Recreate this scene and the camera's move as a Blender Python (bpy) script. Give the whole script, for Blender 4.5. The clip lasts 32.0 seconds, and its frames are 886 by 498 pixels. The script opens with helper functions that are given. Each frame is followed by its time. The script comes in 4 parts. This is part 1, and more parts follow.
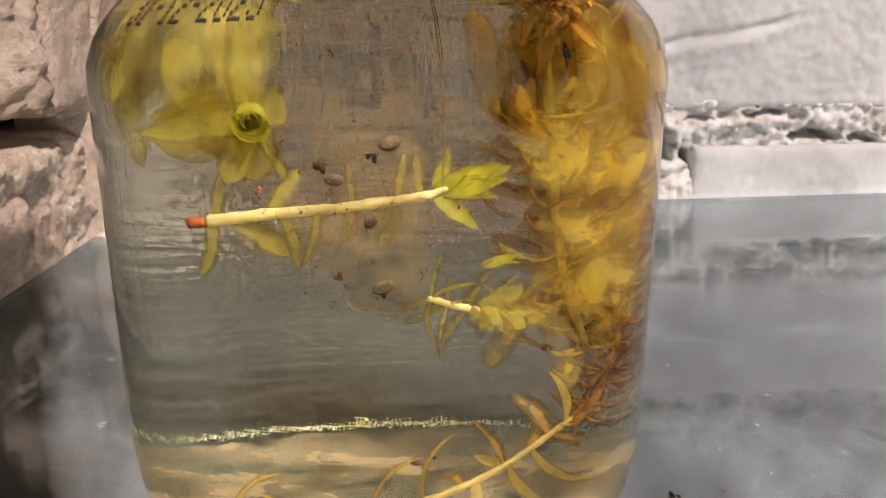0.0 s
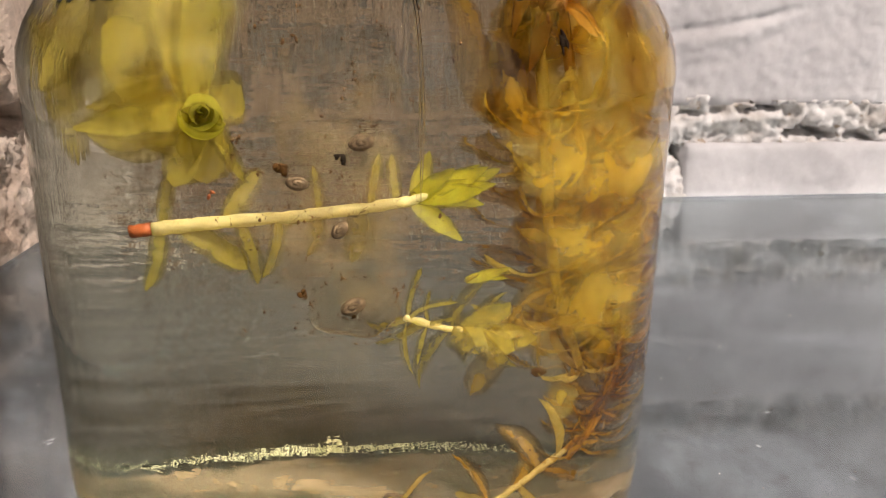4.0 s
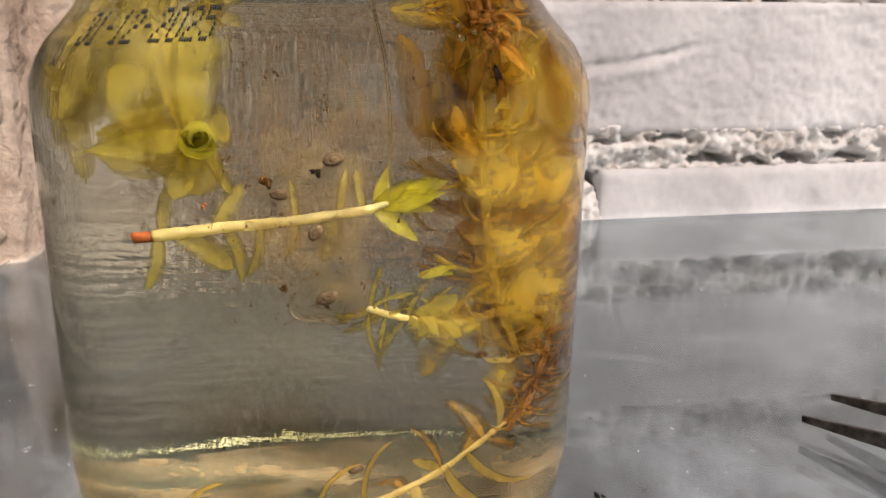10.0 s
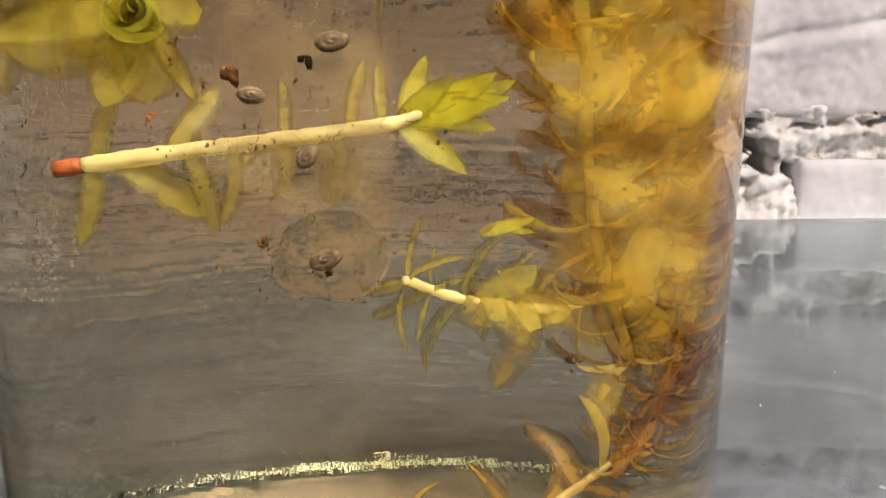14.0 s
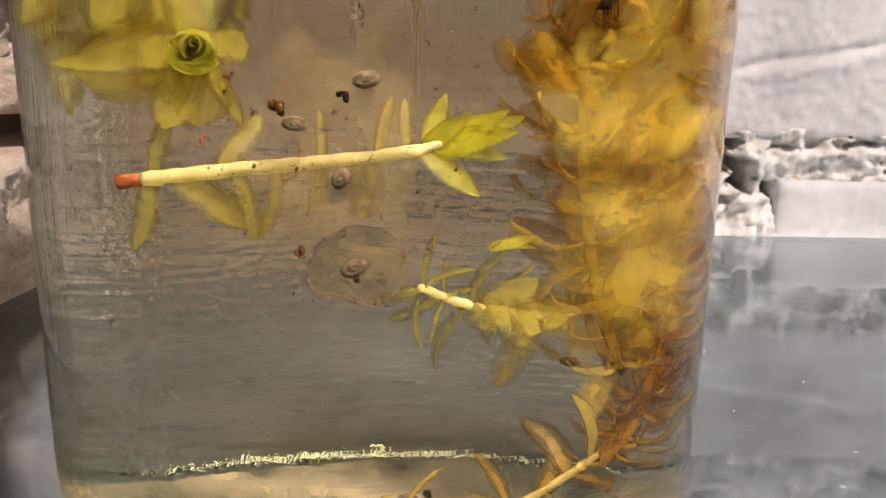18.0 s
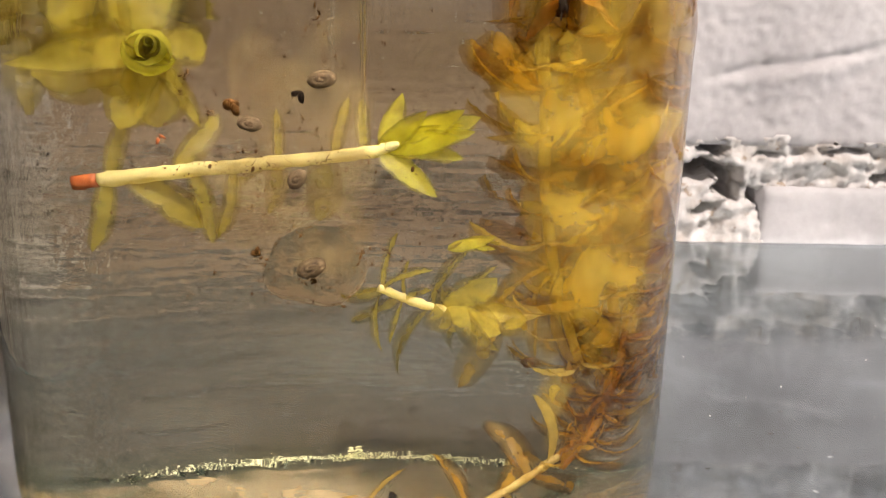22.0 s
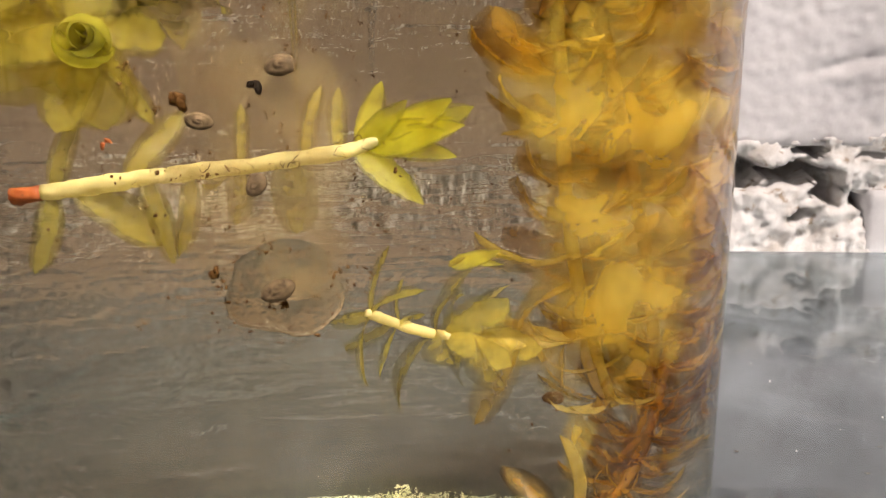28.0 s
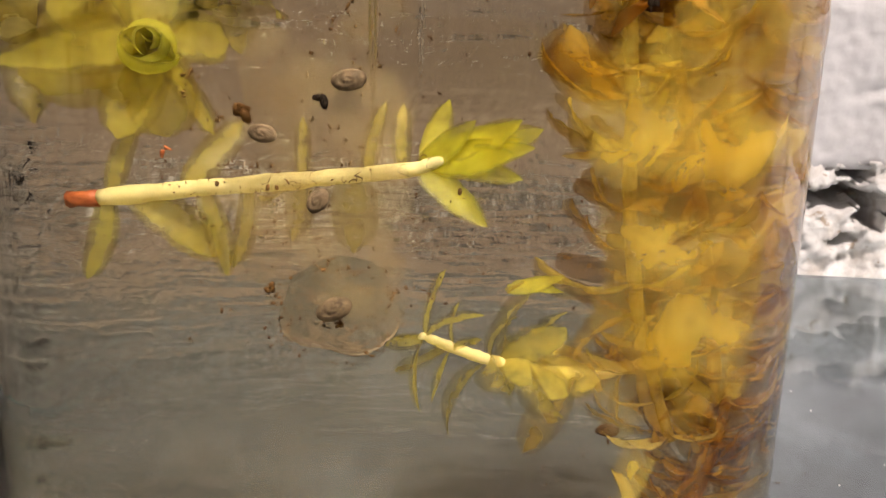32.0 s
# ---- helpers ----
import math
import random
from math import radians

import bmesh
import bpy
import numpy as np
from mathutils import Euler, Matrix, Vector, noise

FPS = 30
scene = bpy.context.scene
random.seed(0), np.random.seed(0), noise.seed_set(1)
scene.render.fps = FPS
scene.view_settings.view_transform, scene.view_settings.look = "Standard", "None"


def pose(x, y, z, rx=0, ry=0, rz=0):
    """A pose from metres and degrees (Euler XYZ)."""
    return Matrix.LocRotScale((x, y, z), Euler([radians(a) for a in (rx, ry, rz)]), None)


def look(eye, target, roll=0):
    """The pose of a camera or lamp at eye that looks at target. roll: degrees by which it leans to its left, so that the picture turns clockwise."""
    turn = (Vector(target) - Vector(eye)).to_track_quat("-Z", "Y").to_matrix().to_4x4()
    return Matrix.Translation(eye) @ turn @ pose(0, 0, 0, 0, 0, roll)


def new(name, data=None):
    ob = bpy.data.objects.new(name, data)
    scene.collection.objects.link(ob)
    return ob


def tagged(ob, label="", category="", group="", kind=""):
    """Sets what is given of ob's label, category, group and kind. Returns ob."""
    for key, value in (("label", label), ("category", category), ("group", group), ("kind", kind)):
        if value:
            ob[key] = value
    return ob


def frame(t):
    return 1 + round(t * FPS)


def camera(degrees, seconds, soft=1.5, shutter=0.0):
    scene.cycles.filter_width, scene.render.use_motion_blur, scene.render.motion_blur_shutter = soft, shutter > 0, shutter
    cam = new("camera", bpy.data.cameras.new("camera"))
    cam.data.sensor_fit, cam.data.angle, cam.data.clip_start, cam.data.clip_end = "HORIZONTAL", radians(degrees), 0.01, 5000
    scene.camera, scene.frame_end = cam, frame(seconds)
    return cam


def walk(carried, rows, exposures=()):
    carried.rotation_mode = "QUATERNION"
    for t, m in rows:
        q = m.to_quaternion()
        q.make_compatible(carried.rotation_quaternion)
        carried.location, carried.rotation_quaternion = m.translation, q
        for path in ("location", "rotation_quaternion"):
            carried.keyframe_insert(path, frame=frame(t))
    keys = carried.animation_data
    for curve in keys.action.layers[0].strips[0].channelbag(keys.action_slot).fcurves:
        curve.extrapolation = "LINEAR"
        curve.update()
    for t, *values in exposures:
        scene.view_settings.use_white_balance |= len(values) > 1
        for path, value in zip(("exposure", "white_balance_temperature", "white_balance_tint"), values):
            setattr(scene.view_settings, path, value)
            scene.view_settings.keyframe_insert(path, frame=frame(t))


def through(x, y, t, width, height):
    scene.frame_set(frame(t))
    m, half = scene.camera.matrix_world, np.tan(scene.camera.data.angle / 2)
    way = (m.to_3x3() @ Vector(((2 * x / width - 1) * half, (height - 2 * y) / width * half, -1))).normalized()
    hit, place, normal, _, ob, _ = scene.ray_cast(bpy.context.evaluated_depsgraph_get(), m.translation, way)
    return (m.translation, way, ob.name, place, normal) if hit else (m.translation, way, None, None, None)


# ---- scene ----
cam = camera(49.2, 32.0, soft=0.9)
cam.data.dof.use_dof = True
cam.data.dof.focus_distance = 0.110
cam.data.dof.aperture_fstop = 128.0

# seconds, x, y, z, yaw, pitch, roll
ROWS = [
    (0.0, -0.00575, -0.14417, 0.08674, -5.884, -16.356, 0.243),
    (0.5, -0.00531, -0.13913, 0.08491, -6.817, -15.478, 0.529),
    (1.0, -0.00583, -0.13465, 0.08373, -6.918, -15.694, 0.651),
    (1.5, -0.00611, -0.13251, 0.08273, -6.364, -16.307, 0.520),
    (2.0, -0.00478, -0.13979, 0.08552, -5.560, -16.565, 0.300),
    (2.5, -0.00382, -0.13728, 0.08497, -6.086, -16.252, 0.232),
    (4.5, -0.00387, -0.12751, 0.08525, -7.289, -16.998, -1.242),
    (5.0, -0.00261, -0.12518, 0.08617, -8.578, -15.587, -1.247),
    (5.5, -0.00242, -0.12160, 0.08537, -8.149, -14.858, -1.097),
    (6.0, -0.00100, -0.14157, 0.08666, -5.576, -15.069, -0.549),
    (6.5, 0.00157, -0.15199, 0.08489, -5.263, -14.052, 0.297),
    (7.0, 0.00325, -0.15735, 0.08377, -4.653, -13.823, 1.143),
    (7.5, 0.01619, -0.15377, 0.08093, -3.293, -13.551, 2.013),
    (8.0, 0.01660, -0.16840, 0.08143, -0.676, -12.673, 2.294),
    (8.5, 0.00631, -0.16225, 0.08195, -1.720, -13.440, 1.673),
    (9.0, -0.00512, -0.15454, 0.08508, -5.364, -14.573, 0.477),
    (9.5, -0.01001, -0.14049, 0.08513, -11.232, -15.165, -0.287),
    (10.0, -0.01163, -0.14993, 0.08629, -11.667, -14.691, -0.501),
    (10.5, -0.01651, -0.17479, 0.08213, -11.329, -13.182, -0.174),
    (11.0, -0.01501, -0.18494, 0.07589, -9.659, -13.054, -0.042),
    (11.5, -0.01373, -0.19054, 0.07697, -8.073, -11.495, 0.123),
    (12.0, -0.01364, -0.19090, 0.07853, -8.206, -11.651, 0.133),
    (12.5, -0.01433, -0.17727, 0.07715, -9.260, -10.911, 0.382),
    (13.0, -0.00328, -0.14846, 0.07336, -7.943, -12.249, 0.490),
    (13.5, 0.00704, -0.11565, 0.06893, -3.719, -14.495, 0.592),
    (14.0, 0.00907, -0.10801, 0.06801, -0.068, -13.765, 0.494),
    (14.5, 0.00867, -0.10855, 0.06876, -0.012, -13.745, -0.286),
    (16.5, 0.00706, -0.12381, 0.07187, -2.229, -12.793, -0.143),
    (17.0, 0.00692, -0.12159, 0.07206, -2.070, -12.500, -0.305),
    (17.5, 0.00639, -0.12204, 0.07184, -0.256, -13.030, -0.692),
    (18.0, 0.00581, -0.11976, 0.07144, -0.760, -13.360, -1.062),
    (18.5, 0.00679, -0.12408, 0.07244, 0.749, -13.781, -1.021),
    (19.0, 0.00900, -0.11826, 0.07176, 0.974, -14.484, -0.835),
    (19.5, 0.01197, -0.12063, 0.07219, 0.403, -14.626, -0.655),
    (20.0, 0.01028, -0.11872, 0.07080, 0.541, -14.314, -0.748),
    (20.5, 0.01140, -0.12220, 0.07172, 0.393, -13.603, -0.691),
    (21.0, 0.01174, -0.12355, 0.07178, 0.187, -13.270, -0.781),
    (21.5, 0.01066, -0.12309, 0.07122, -0.424, -13.212, -1.015),
    (22.0, 0.00996, -0.11979, 0.07080, -0.875, -12.903, -1.202),
    (22.5, 0.01216, -0.12570, 0.07219, -0.280, -12.638, -1.309),
    (23.0, 0.01004, -0.12039, 0.07101, -0.565, -12.924, -1.336),
    (23.5, 0.01006, -0.12331, 0.07100, 0.779, -11.470, -1.207),
    (24.0, 0.01053, -0.12152, 0.07038, 0.359, -12.025, -0.961),
    (24.5, 0.01165, -0.12215, 0.07127, -0.015, -12.668, -0.554),
    (26.5, 0.01139, -0.13061, 0.07062, -0.889, -11.454, 0.972),
    (27.0, 0.02074, -0.10450, 0.06777, 4.537, -13.449, 1.191),
    (27.5, 0.01848, -0.10116, 0.06762, 4.857, -12.946, 0.915),
    (28.0, 0.01992, -0.10351, 0.06765, 4.997, -12.226, 0.629),
    (28.5, 0.01783, -0.10149, 0.06812, 4.713, -13.251, 0.007),
    (29.0, 0.01879, -0.10370, 0.06927, 6.559, -11.417, -0.454),
    (29.5, 0.01755, -0.10263, 0.06904, 5.987, -11.795, -0.831),
    (30.0, 0.01803, -0.10369, 0.06959, 7.181, -12.425, -0.997),
    (30.5, 0.01716, -0.10199, 0.06948, 6.943, -12.343, -1.032),
    (31.0, 0.01753, -0.10320, 0.06962, 7.327, -12.410, -1.108),
    (31.5, 0.01734, -0.10331, 0.06968, 7.412, -12.435, -1.258),
    (32.0, 0.01653, -0.10141, 0.06878, 6.910, -12.045, -1.467),
]
walk(cam, [(t, pose(x, y, z, 90 + pitch, roll, yaw)) for t, x, y, z, yaw, pitch, roll in ROWS],
     exposures=((0, -0.09, 6850, 17), (12.7, -0.09, 6850, 17), (13.6, 0.06, 6850, 17), (32, 0.08, 6850, 17)))

# ---- light ----
SUN_AZ, SUN_EL = radians(160), radians(51)      # compass azimuth from +y towards +x
TO_SUN = Vector((math.sin(SUN_AZ) * math.cos(SUN_EL), math.cos(SUN_AZ) * math.cos(SUN_EL), math.sin(SUN_EL)))
world = bpy.data.worlds.new("sky")
scene.world = world
world.use_nodes = True
wt = world.node_tree
sky = wt.nodes.new("ShaderNodeTexSky")
sky.sky_type, sky.sun_disc, sky.sun_elevation, sky.sun_rotation = "NISHITA", False, SUN_EL, SUN_AZ
wt.links.new(sky.outputs[0], wt.nodes["Background"].inputs[0])
wt.nodes["Background"].inputs[1].default_value = 0.03
sun_data = bpy.data.lights.new("sun", "SUN")
sun_data.energy, sun_data.angle, sun_data.color = 4.5, radians(0.6), (1.0, 0.935, 0.865)
sun = new("sun", sun_data)
sun.matrix_world = look(TO_SUN * 3, (0, 0, 0))


# ---- materials ----
def material(name):
    m = bpy.data.materials.new(name)
    m.use_nodes = True
    nt = m.node_tree
    nt.nodes.clear()
    out = nt.nodes.new("ShaderNodeOutputMaterial")
    return m, nt, out


def add(nt, kind, **values):
    n = nt.nodes.new(kind)
    for k, v in values.items():
        if k in n.inputs:
            n.inputs[k].default_value = v
    return n


def ramp(nt, fac, stops):
    r = nt.nodes.new("ShaderNodeValToRGB")
    e = r.color_ramp.elements
    while len(e) < len(stops):
        e.new(0.5)
    for i, (p, c) in enumerate(stops):
        e[i].position, e[i].color = p, (*c, 1)
    nt.links.new(fac, r.inputs[0])
    return r.outputs[0]


def noise_tex(nt, scale, detail=6.0, rough=0.6, vector=None, distort=0.0):
    n = nt.nodes.new("ShaderNodeTexNoise")
    n.inputs["Scale"].default_value, n.inputs["Detail"].default_value = scale, detail
    n.inputs["Roughness"].default_value, n.inputs["Distortion"].default_value = rough, distort
    if vector is None:
        vector = nt.nodes.new("ShaderNodeTexCoord").outputs["Object"]
    nt.links.new(vector, n.inputs["Vector"])
    return n.outputs["Fac"]


def mix_col(nt, fac, a, b, mode="MIX"):
    m = nt.nodes.new("ShaderNodeMix")
    m.data_type, m.blend_type = "RGBA", mode
    for socket, v in ((m.inputs[0], fac), (m.inputs[6], a), (m.inputs[7], b)):
        if isinstance(v, (int, float)):
            socket.default_value = v
        elif isinstance(v, tuple):
            socket.default_value = (*v, 1)
        else:
            nt.links.new(v, socket)
    return m.outputs[2]


def bump(nt, height, strength, distance):
    b = nt.nodes.new("ShaderNodeBump")
    b.inputs["Strength"].default_value, b.inputs["Distance"].default_value = strength, distance
    nt.links.new(height, b.inputs["Height"])
    return b.outputs[0]


def mineral(name, low, mid, high, blotch, grain, rough=0.9, relief=0.0012, speck=None, bite=0.55):
    """Plaster, brick, mortar, concrete: blotches, grain and fine relief."""
    m, nt, out = material(name)
    p = add(nt, "ShaderNodeBsdfPrincipled", Roughness=rough)
    big, fine = noise_tex(nt, blotch, 5, 0.6, distort=0.6), noise_tex(nt, grain, 8, 0.7)
    col = ramp(nt, big, [(0.28, low), (0.5, mid), (0.72, high)])
    col = mix_col(nt, bite, col, ramp(nt, fine, [(0.3, (0.45, 0.44, 0.43)), (0.6, (1, 1, 1))]), "MULTIPLY")
    if speck:
        col = mix_col(nt, ramp(nt, noise_tex(nt, grain * 0.45, 3, 0.5), [(0.63, (0, 0, 0)), (0.7, (1, 1, 1))]), col, speck)
    nt.links.new(col, p.inputs["Base Color"])
    nt.links.new(bump(nt, fine, 0.8, relief), p.inputs["Normal"])
    nt.links.new(p.outputs[0], out.inputs[0])
    return m


def glass_mat(name, colour, ior, rough=0.0, ripple=None):
    m, nt, out = material(name)
    g = add(nt, "ShaderNodeBsdfGlass", Color=(*colour, 1), IOR=ior, Roughness=rough)
    if ripple:
        nt.links.new(bump(nt, noise_tex(nt, ripple[0], 3, 0.5), ripple[1], ripple[2]), g.inputs["Normal"])
    nt.links.new(g.outputs[0], out.inputs[0])
    return m


def leaf_mat(name, a, b, edge, clear, through=0.6, soft_from=0.6, soft=0.34, shine_part=0.008):
    """Water-plant tissue: partly see-through, lets light through, veined and mottled."""
    m, nt, out = material(name)
    info = nt.nodes.new("ShaderNodeObjectInfo")
    col = ramp(nt, info.outputs["Random"], [(0.0, a), (0.6, b), (1.0, edge)])
    mott = noise_tex(nt, 420, 5, 0.65)
    col = mix_col(nt, ramp(nt, noise_tex(nt, 900, 2, 0.5), [(0.72, (0, 0, 0)), (0.78, (0.25, 0.25, 0.25))]), col, (0.28, 0.12, 0.02))
    col = mix_col(nt, 0.5, col, ramp(nt, mott, [(0.3, (0.78, 0.68, 0.5)), (0.62, (1, 1, 1))]), "MULTIPLY")
    d, t, s = add(nt, "ShaderNodeBsdfDiffuse"), add(nt, "ShaderNodeBsdfTranslucent"), add(nt, "ShaderNodeBsdfTransparent")
    nt.links.new(col, d.inputs[0]), nt.links.new(col, t.inputs[0])
    nt.links.new(mix_col(nt, 0.55, (1, 1, 1), col), s.inputs[0])
    m1, m2 = add(nt, "ShaderNodeMixShader", Fac=through), add(nt, "ShaderNodeMixShader", Fac=clear)
    nt.links.new(d.outputs[0], m1.inputs[1]), nt.links.new(t.outputs[0], m1.inputs[2])
    patch = nt.nodes.new("ShaderNodeMapRange")
    patch.inputs["From Min"].default_value, patch.inputs["From Max"].default_value = 0.3, 0.7
    patch.inputs["To Min"].default_value, patch.inputs["To Max"].default_value = max(0.0, clear - 0.22), min(1.0, clear + 0.2)
    nt.links.new(noise_tex(nt, 260, 5, 0.65), patch.inputs["Value"])
    margin = nt.nodes.new("ShaderNodeAttribute")
    margin.attribute_name = "margin"
    thin = nt.nodes.new("ShaderNodeMapRange")
    thin.interpolation_type = "SMOOTHSTEP"
    thin.inputs["From Min"].default_value, thin.inputs["To Max"].default_value = soft_from, soft
    nt.links.new(margin.outputs["Fac"], thin.inputs["Value"])
    total = nt.nodes.new("ShaderNodeMath")
    total.use_clamp = True
    nt.links.new(patch.outputs[0], total.inputs[0]), nt.links.new(thin.outputs[0], total.inputs[1])
    nt.links.new(total.outputs[0], m2.inputs[0])
    nt.links.new(m1.outputs[0], m2.inputs[1]), nt.links.new(s.outputs[0], m2.inputs[2])
    wet, shine = add(nt, "ShaderNodeMixShader", Fac=shine_part), add(nt, "ShaderNodeBsdfGlossy", Roughness=0.35)
    nt.links.new(bump(nt, mott, 0.4, 0.0006), shine.inputs["Normal"])
    nt.links.new(m2.outputs[0], wet.inputs[1]), nt.links.new(shine.outputs[0], wet.inputs[2])
    nt.links.new(wet.outputs[0], out.inputs[0])
    return m


def veil_mat(name, colour, dark, clear, spread, scale, through=0.5, drift=0.6):
    """Thin cloudy sheet, for growth and for painted light: clear holes and denser patches, fading out towards its rim.
    """
    m, nt, out = material(name)
    d, t, s = add(nt, "ShaderNodeBsdfDiffuse"), add(nt, "ShaderNodeBsdfTranslucent"), add(nt, "ShaderNodeBsdfTransparent")
    cloud = noise_tex(nt, scale, 5, 0.55, distort=drift)
    col = ramp(nt, noise_tex(nt, scale * 0.6, 4, 0.6), [(0.3, dark), (0.62, colour)])
    col = mix_col(nt, ramp(nt, noise_tex(nt, 1500, 2, 0.5), [(0.70, (0, 0, 0)), (0.76, (0.6, 0.6, 0.6))]), col, (0.2, 0.1, 0.03))
    nt.links.new(col, d.inputs[0]), nt.links.new(col, t.inputs[0])
    m1, m2 = add(nt, "ShaderNodeMixShader", Fac=through), add(nt, "ShaderNodeMixShader")
    nt.links.new(d.outputs[0], m1.inputs[1]), nt.links.new(t.outputs[0], m1.inputs[2])
    r = nt.nodes.new("ShaderNodeMapRange")
    r.inputs["From Min"].default_value, r.inputs["From Max"].default_value = 0.32, 0.68
    r.inputs["To Min"].default_value, r.inputs["To Max"].default_value = clear - spread, clear + spread
    nt.links.new(cloud, r.inputs["Value"])
    margin = nt.nodes.new("ShaderNodeAttribute")
    margin.attribute_name = "margin"
    thin = nt.nodes.new("ShaderNodeMapRange")
    thin.interpolation_type = "SMOOTHSTEP"
    thin.inputs["From Min"].default_value, thin.inputs["From Max"].default_value = 0.45, 1.0
    nt.links.new(margin.outputs["Fac"], thin.inputs["Value"])
    total = nt.nodes.new("ShaderNodeMath")
    total.use_clamp = True
    nt.links.new(r.outputs[0], total.inputs[0]), nt.links.new(thin.outputs[0], total.inputs[1])
    nt.links.new(total.outputs[0], m2.inputs[0])
    nt.links.new(m1.outputs[0], m2.inputs[1]), nt.links.new(s.outputs[0], m2.inputs[2])
    nt.links.new(m2.outputs[0], out.inputs[0])
    return m


def plain_mat(name, a, b, scale, rough, metal=0.0, relief=0.0, ior=1.45):
    m, nt, out = material(name)
    p = add(nt, "ShaderNodeBsdfPrincipled", Roughness=rough, Metallic=metal, IOR=ior)
    f = noise_tex(nt, scale, 6, 0.6)
    nt.links.new(ramp(nt, f, [(0.3, a), (0.7, b)]), p.inputs["Base Color"])
    if relief:
        nt.links.new(bump(nt, f, 0.6, relief), p.inputs["Normal"])
    nt.links.new(p.outputs[0], out.inputs[0])
    return m


def concrete_mat():
    """Worn grey slab: pale and dark blotches, wiped streaks, pits and grit."""
    m, nt, out = material("concrete")
    p = add(nt, "ShaderNodeBsdfPrincipled", Roughness=0.85)
    blotch = noise_tex(nt, 21, 9, 0.68, distort=1.2)
    col = ramp(nt, blotch, [(0.30, (0.022, 0.0228, 0.0245)), (0.46, (0.051, 0.0535, 0.0575)), (0.60, (0.128, 0.134, 0.145)), (0.75, (0.245, 0.256, 0.276))])
    stain = noise_tex(nt, 15, 6, 0.62, distort=2.2)
    col = mix_col(nt, 0.85, col, ramp(nt, stain, [(0.40, (0.42, 0.42, 0.44)), (0.54, (1, 1, 1)), (0.70, (1.25, 1.24, 1.22))]), "MULTIPLY")
    grit = noise_tex(nt, 700, 8, 0.8)
    col = mix_col(nt, 0.9, col, ramp(nt, grit, [(0.32, (0.35, 0.34, 0.33)), (0.62, (1, 1, 1))]), "MULTIPLY")
    col = mix_col(nt, ramp(nt, noise_tex(nt, 130, 4, 0.6), [(0.63, (0, 0, 0)), (0.68, (1, 1, 1))]), col, (0.035, 0.035, 0.035))
    col = mix_col(nt, ramp(nt, noise_tex(nt, 210, 3, 0.5), [(0.74, (0, 0, 0)), (0.78, (1, 1, 1))]), col, (0.4, 0.39, 0.37))
    nt.links.new(col, p.inputs["Base Color"])
    nt.links.new(bump(nt, grit, 0.8, 0.0006), p.inputs["Normal"])
    nt.links.new(p.outputs[0], out.inputs[0])
    return m


CONCRETE = concrete_mat()
WHITEWASH = mineral("whitewashed_brick", (0.36, 0.347, 0.355), (0.50, 0.489, 0.500), (0.66, 0.648, 0.662), 11, 300, 0.9, 0.0002, None, 0.14)
# dark brown, also put in for joint shade and on the unseen walls
DARK_BRICK = mineral("dark_brown_brick", (0.13, 0.1, 0.075), (0.26, 0.2, 0.155), (0.4, 0.32, 0.26), 34, 500, 0.95, 0.0012)
MORTAR = mineral("mortar", (0.46, 0.405, 0.36), (0.63, 0.607, 0.593), (0.73, 0.715, 0.71), 80, 420, 0.95, 0.0010, (0.36, 0.29, 0.23), 0.22)
PINK = mineral("pink_brick", (0.42, 0.30, 0.22), (0.72, 0.565, 0.455), (0.86, 0.73, 0.62), 46, 300, 0.95, 0.004)
def jar_glass():
    """Clear moulded glass: slight waves all round, a hammered texture on the far half, greener in the thick base."""
    m, nt, out = material("jar_glass")
    g = add(nt, "ShaderNodeBsdfGlass", IOR=1.5, Roughness=0.0)
    pos = nt.nodes.new("ShaderNodeTexCoord").outputs["Object"]
    xyz = nt.nodes.new("ShaderNodeSeparateXYZ")
    nt.links.new(pos, xyz.inputs[0])

    def span(socket, a, b):
        r = nt.nodes.new("ShaderNodeMapRange")
        r.inputs["From Min"].default_value, r.inputs["From Max"].default_value = a, b
        nt.links.new(socket, r.inputs["Value"])
        return r.outputs[0]
    nt.links.new(mix_col(nt, span(xyz.outputs["Z"], 0.002, 0.012), (0.80, 0.945, 0.90), (0.98, 0.98, 0.97)), g.inputs["Color"])
    def stretched(x, y, z, scale, detail=4):
        place = nt.nodes.new("ShaderNodeMapping")
        place.inputs["Scale"].default_value = (x, y, z)
        nt.links.new(pos, place.inputs[0])
        return noise_tex(nt, scale, detail, 0.6, place.outputs[0])

    def times(a, b, plus=None):
        n = nt.nodes.new("ShaderNodeMath")
        n.operation = "MULTIPLY_ADD"
        n.inputs[2].default_value = 0.0
        for k, v in enumerate((a, b, plus)):
            if isinstance(v, float):
                n.inputs[k].default_value = v
            elif v is not None:
                nt.links.new(v, n.inputs[k])
        return n.outputs[0]
    far, left = span(xyz.outputs["Y"], 0.0, 0.02), span(xyz.outputs["X"], -0.024, -0.032)
    waves = times(noise_tex(nt, 60, 2, 0.5, pos), 0.7, times(stretched(0.16, 0.16, 1.0, 240), 0.10))
    rolled = times(stretched(0.14, 0.14, 1.0, 200, 3), 2.6, times(stretched(1.0, 1.0, 0.6, 850, 3), 0.8))
    height = times(far, rolled, waves)
    height = times(left, times(stretched(1.0, 1.0, 0.12, 420, 3), 0.35), height)
    nt.links.new(bump(nt, height, 0.13, 0.002), g.inputs["Normal"])
    nt.links.new(g.outputs[0], out.inputs[0])
    return m


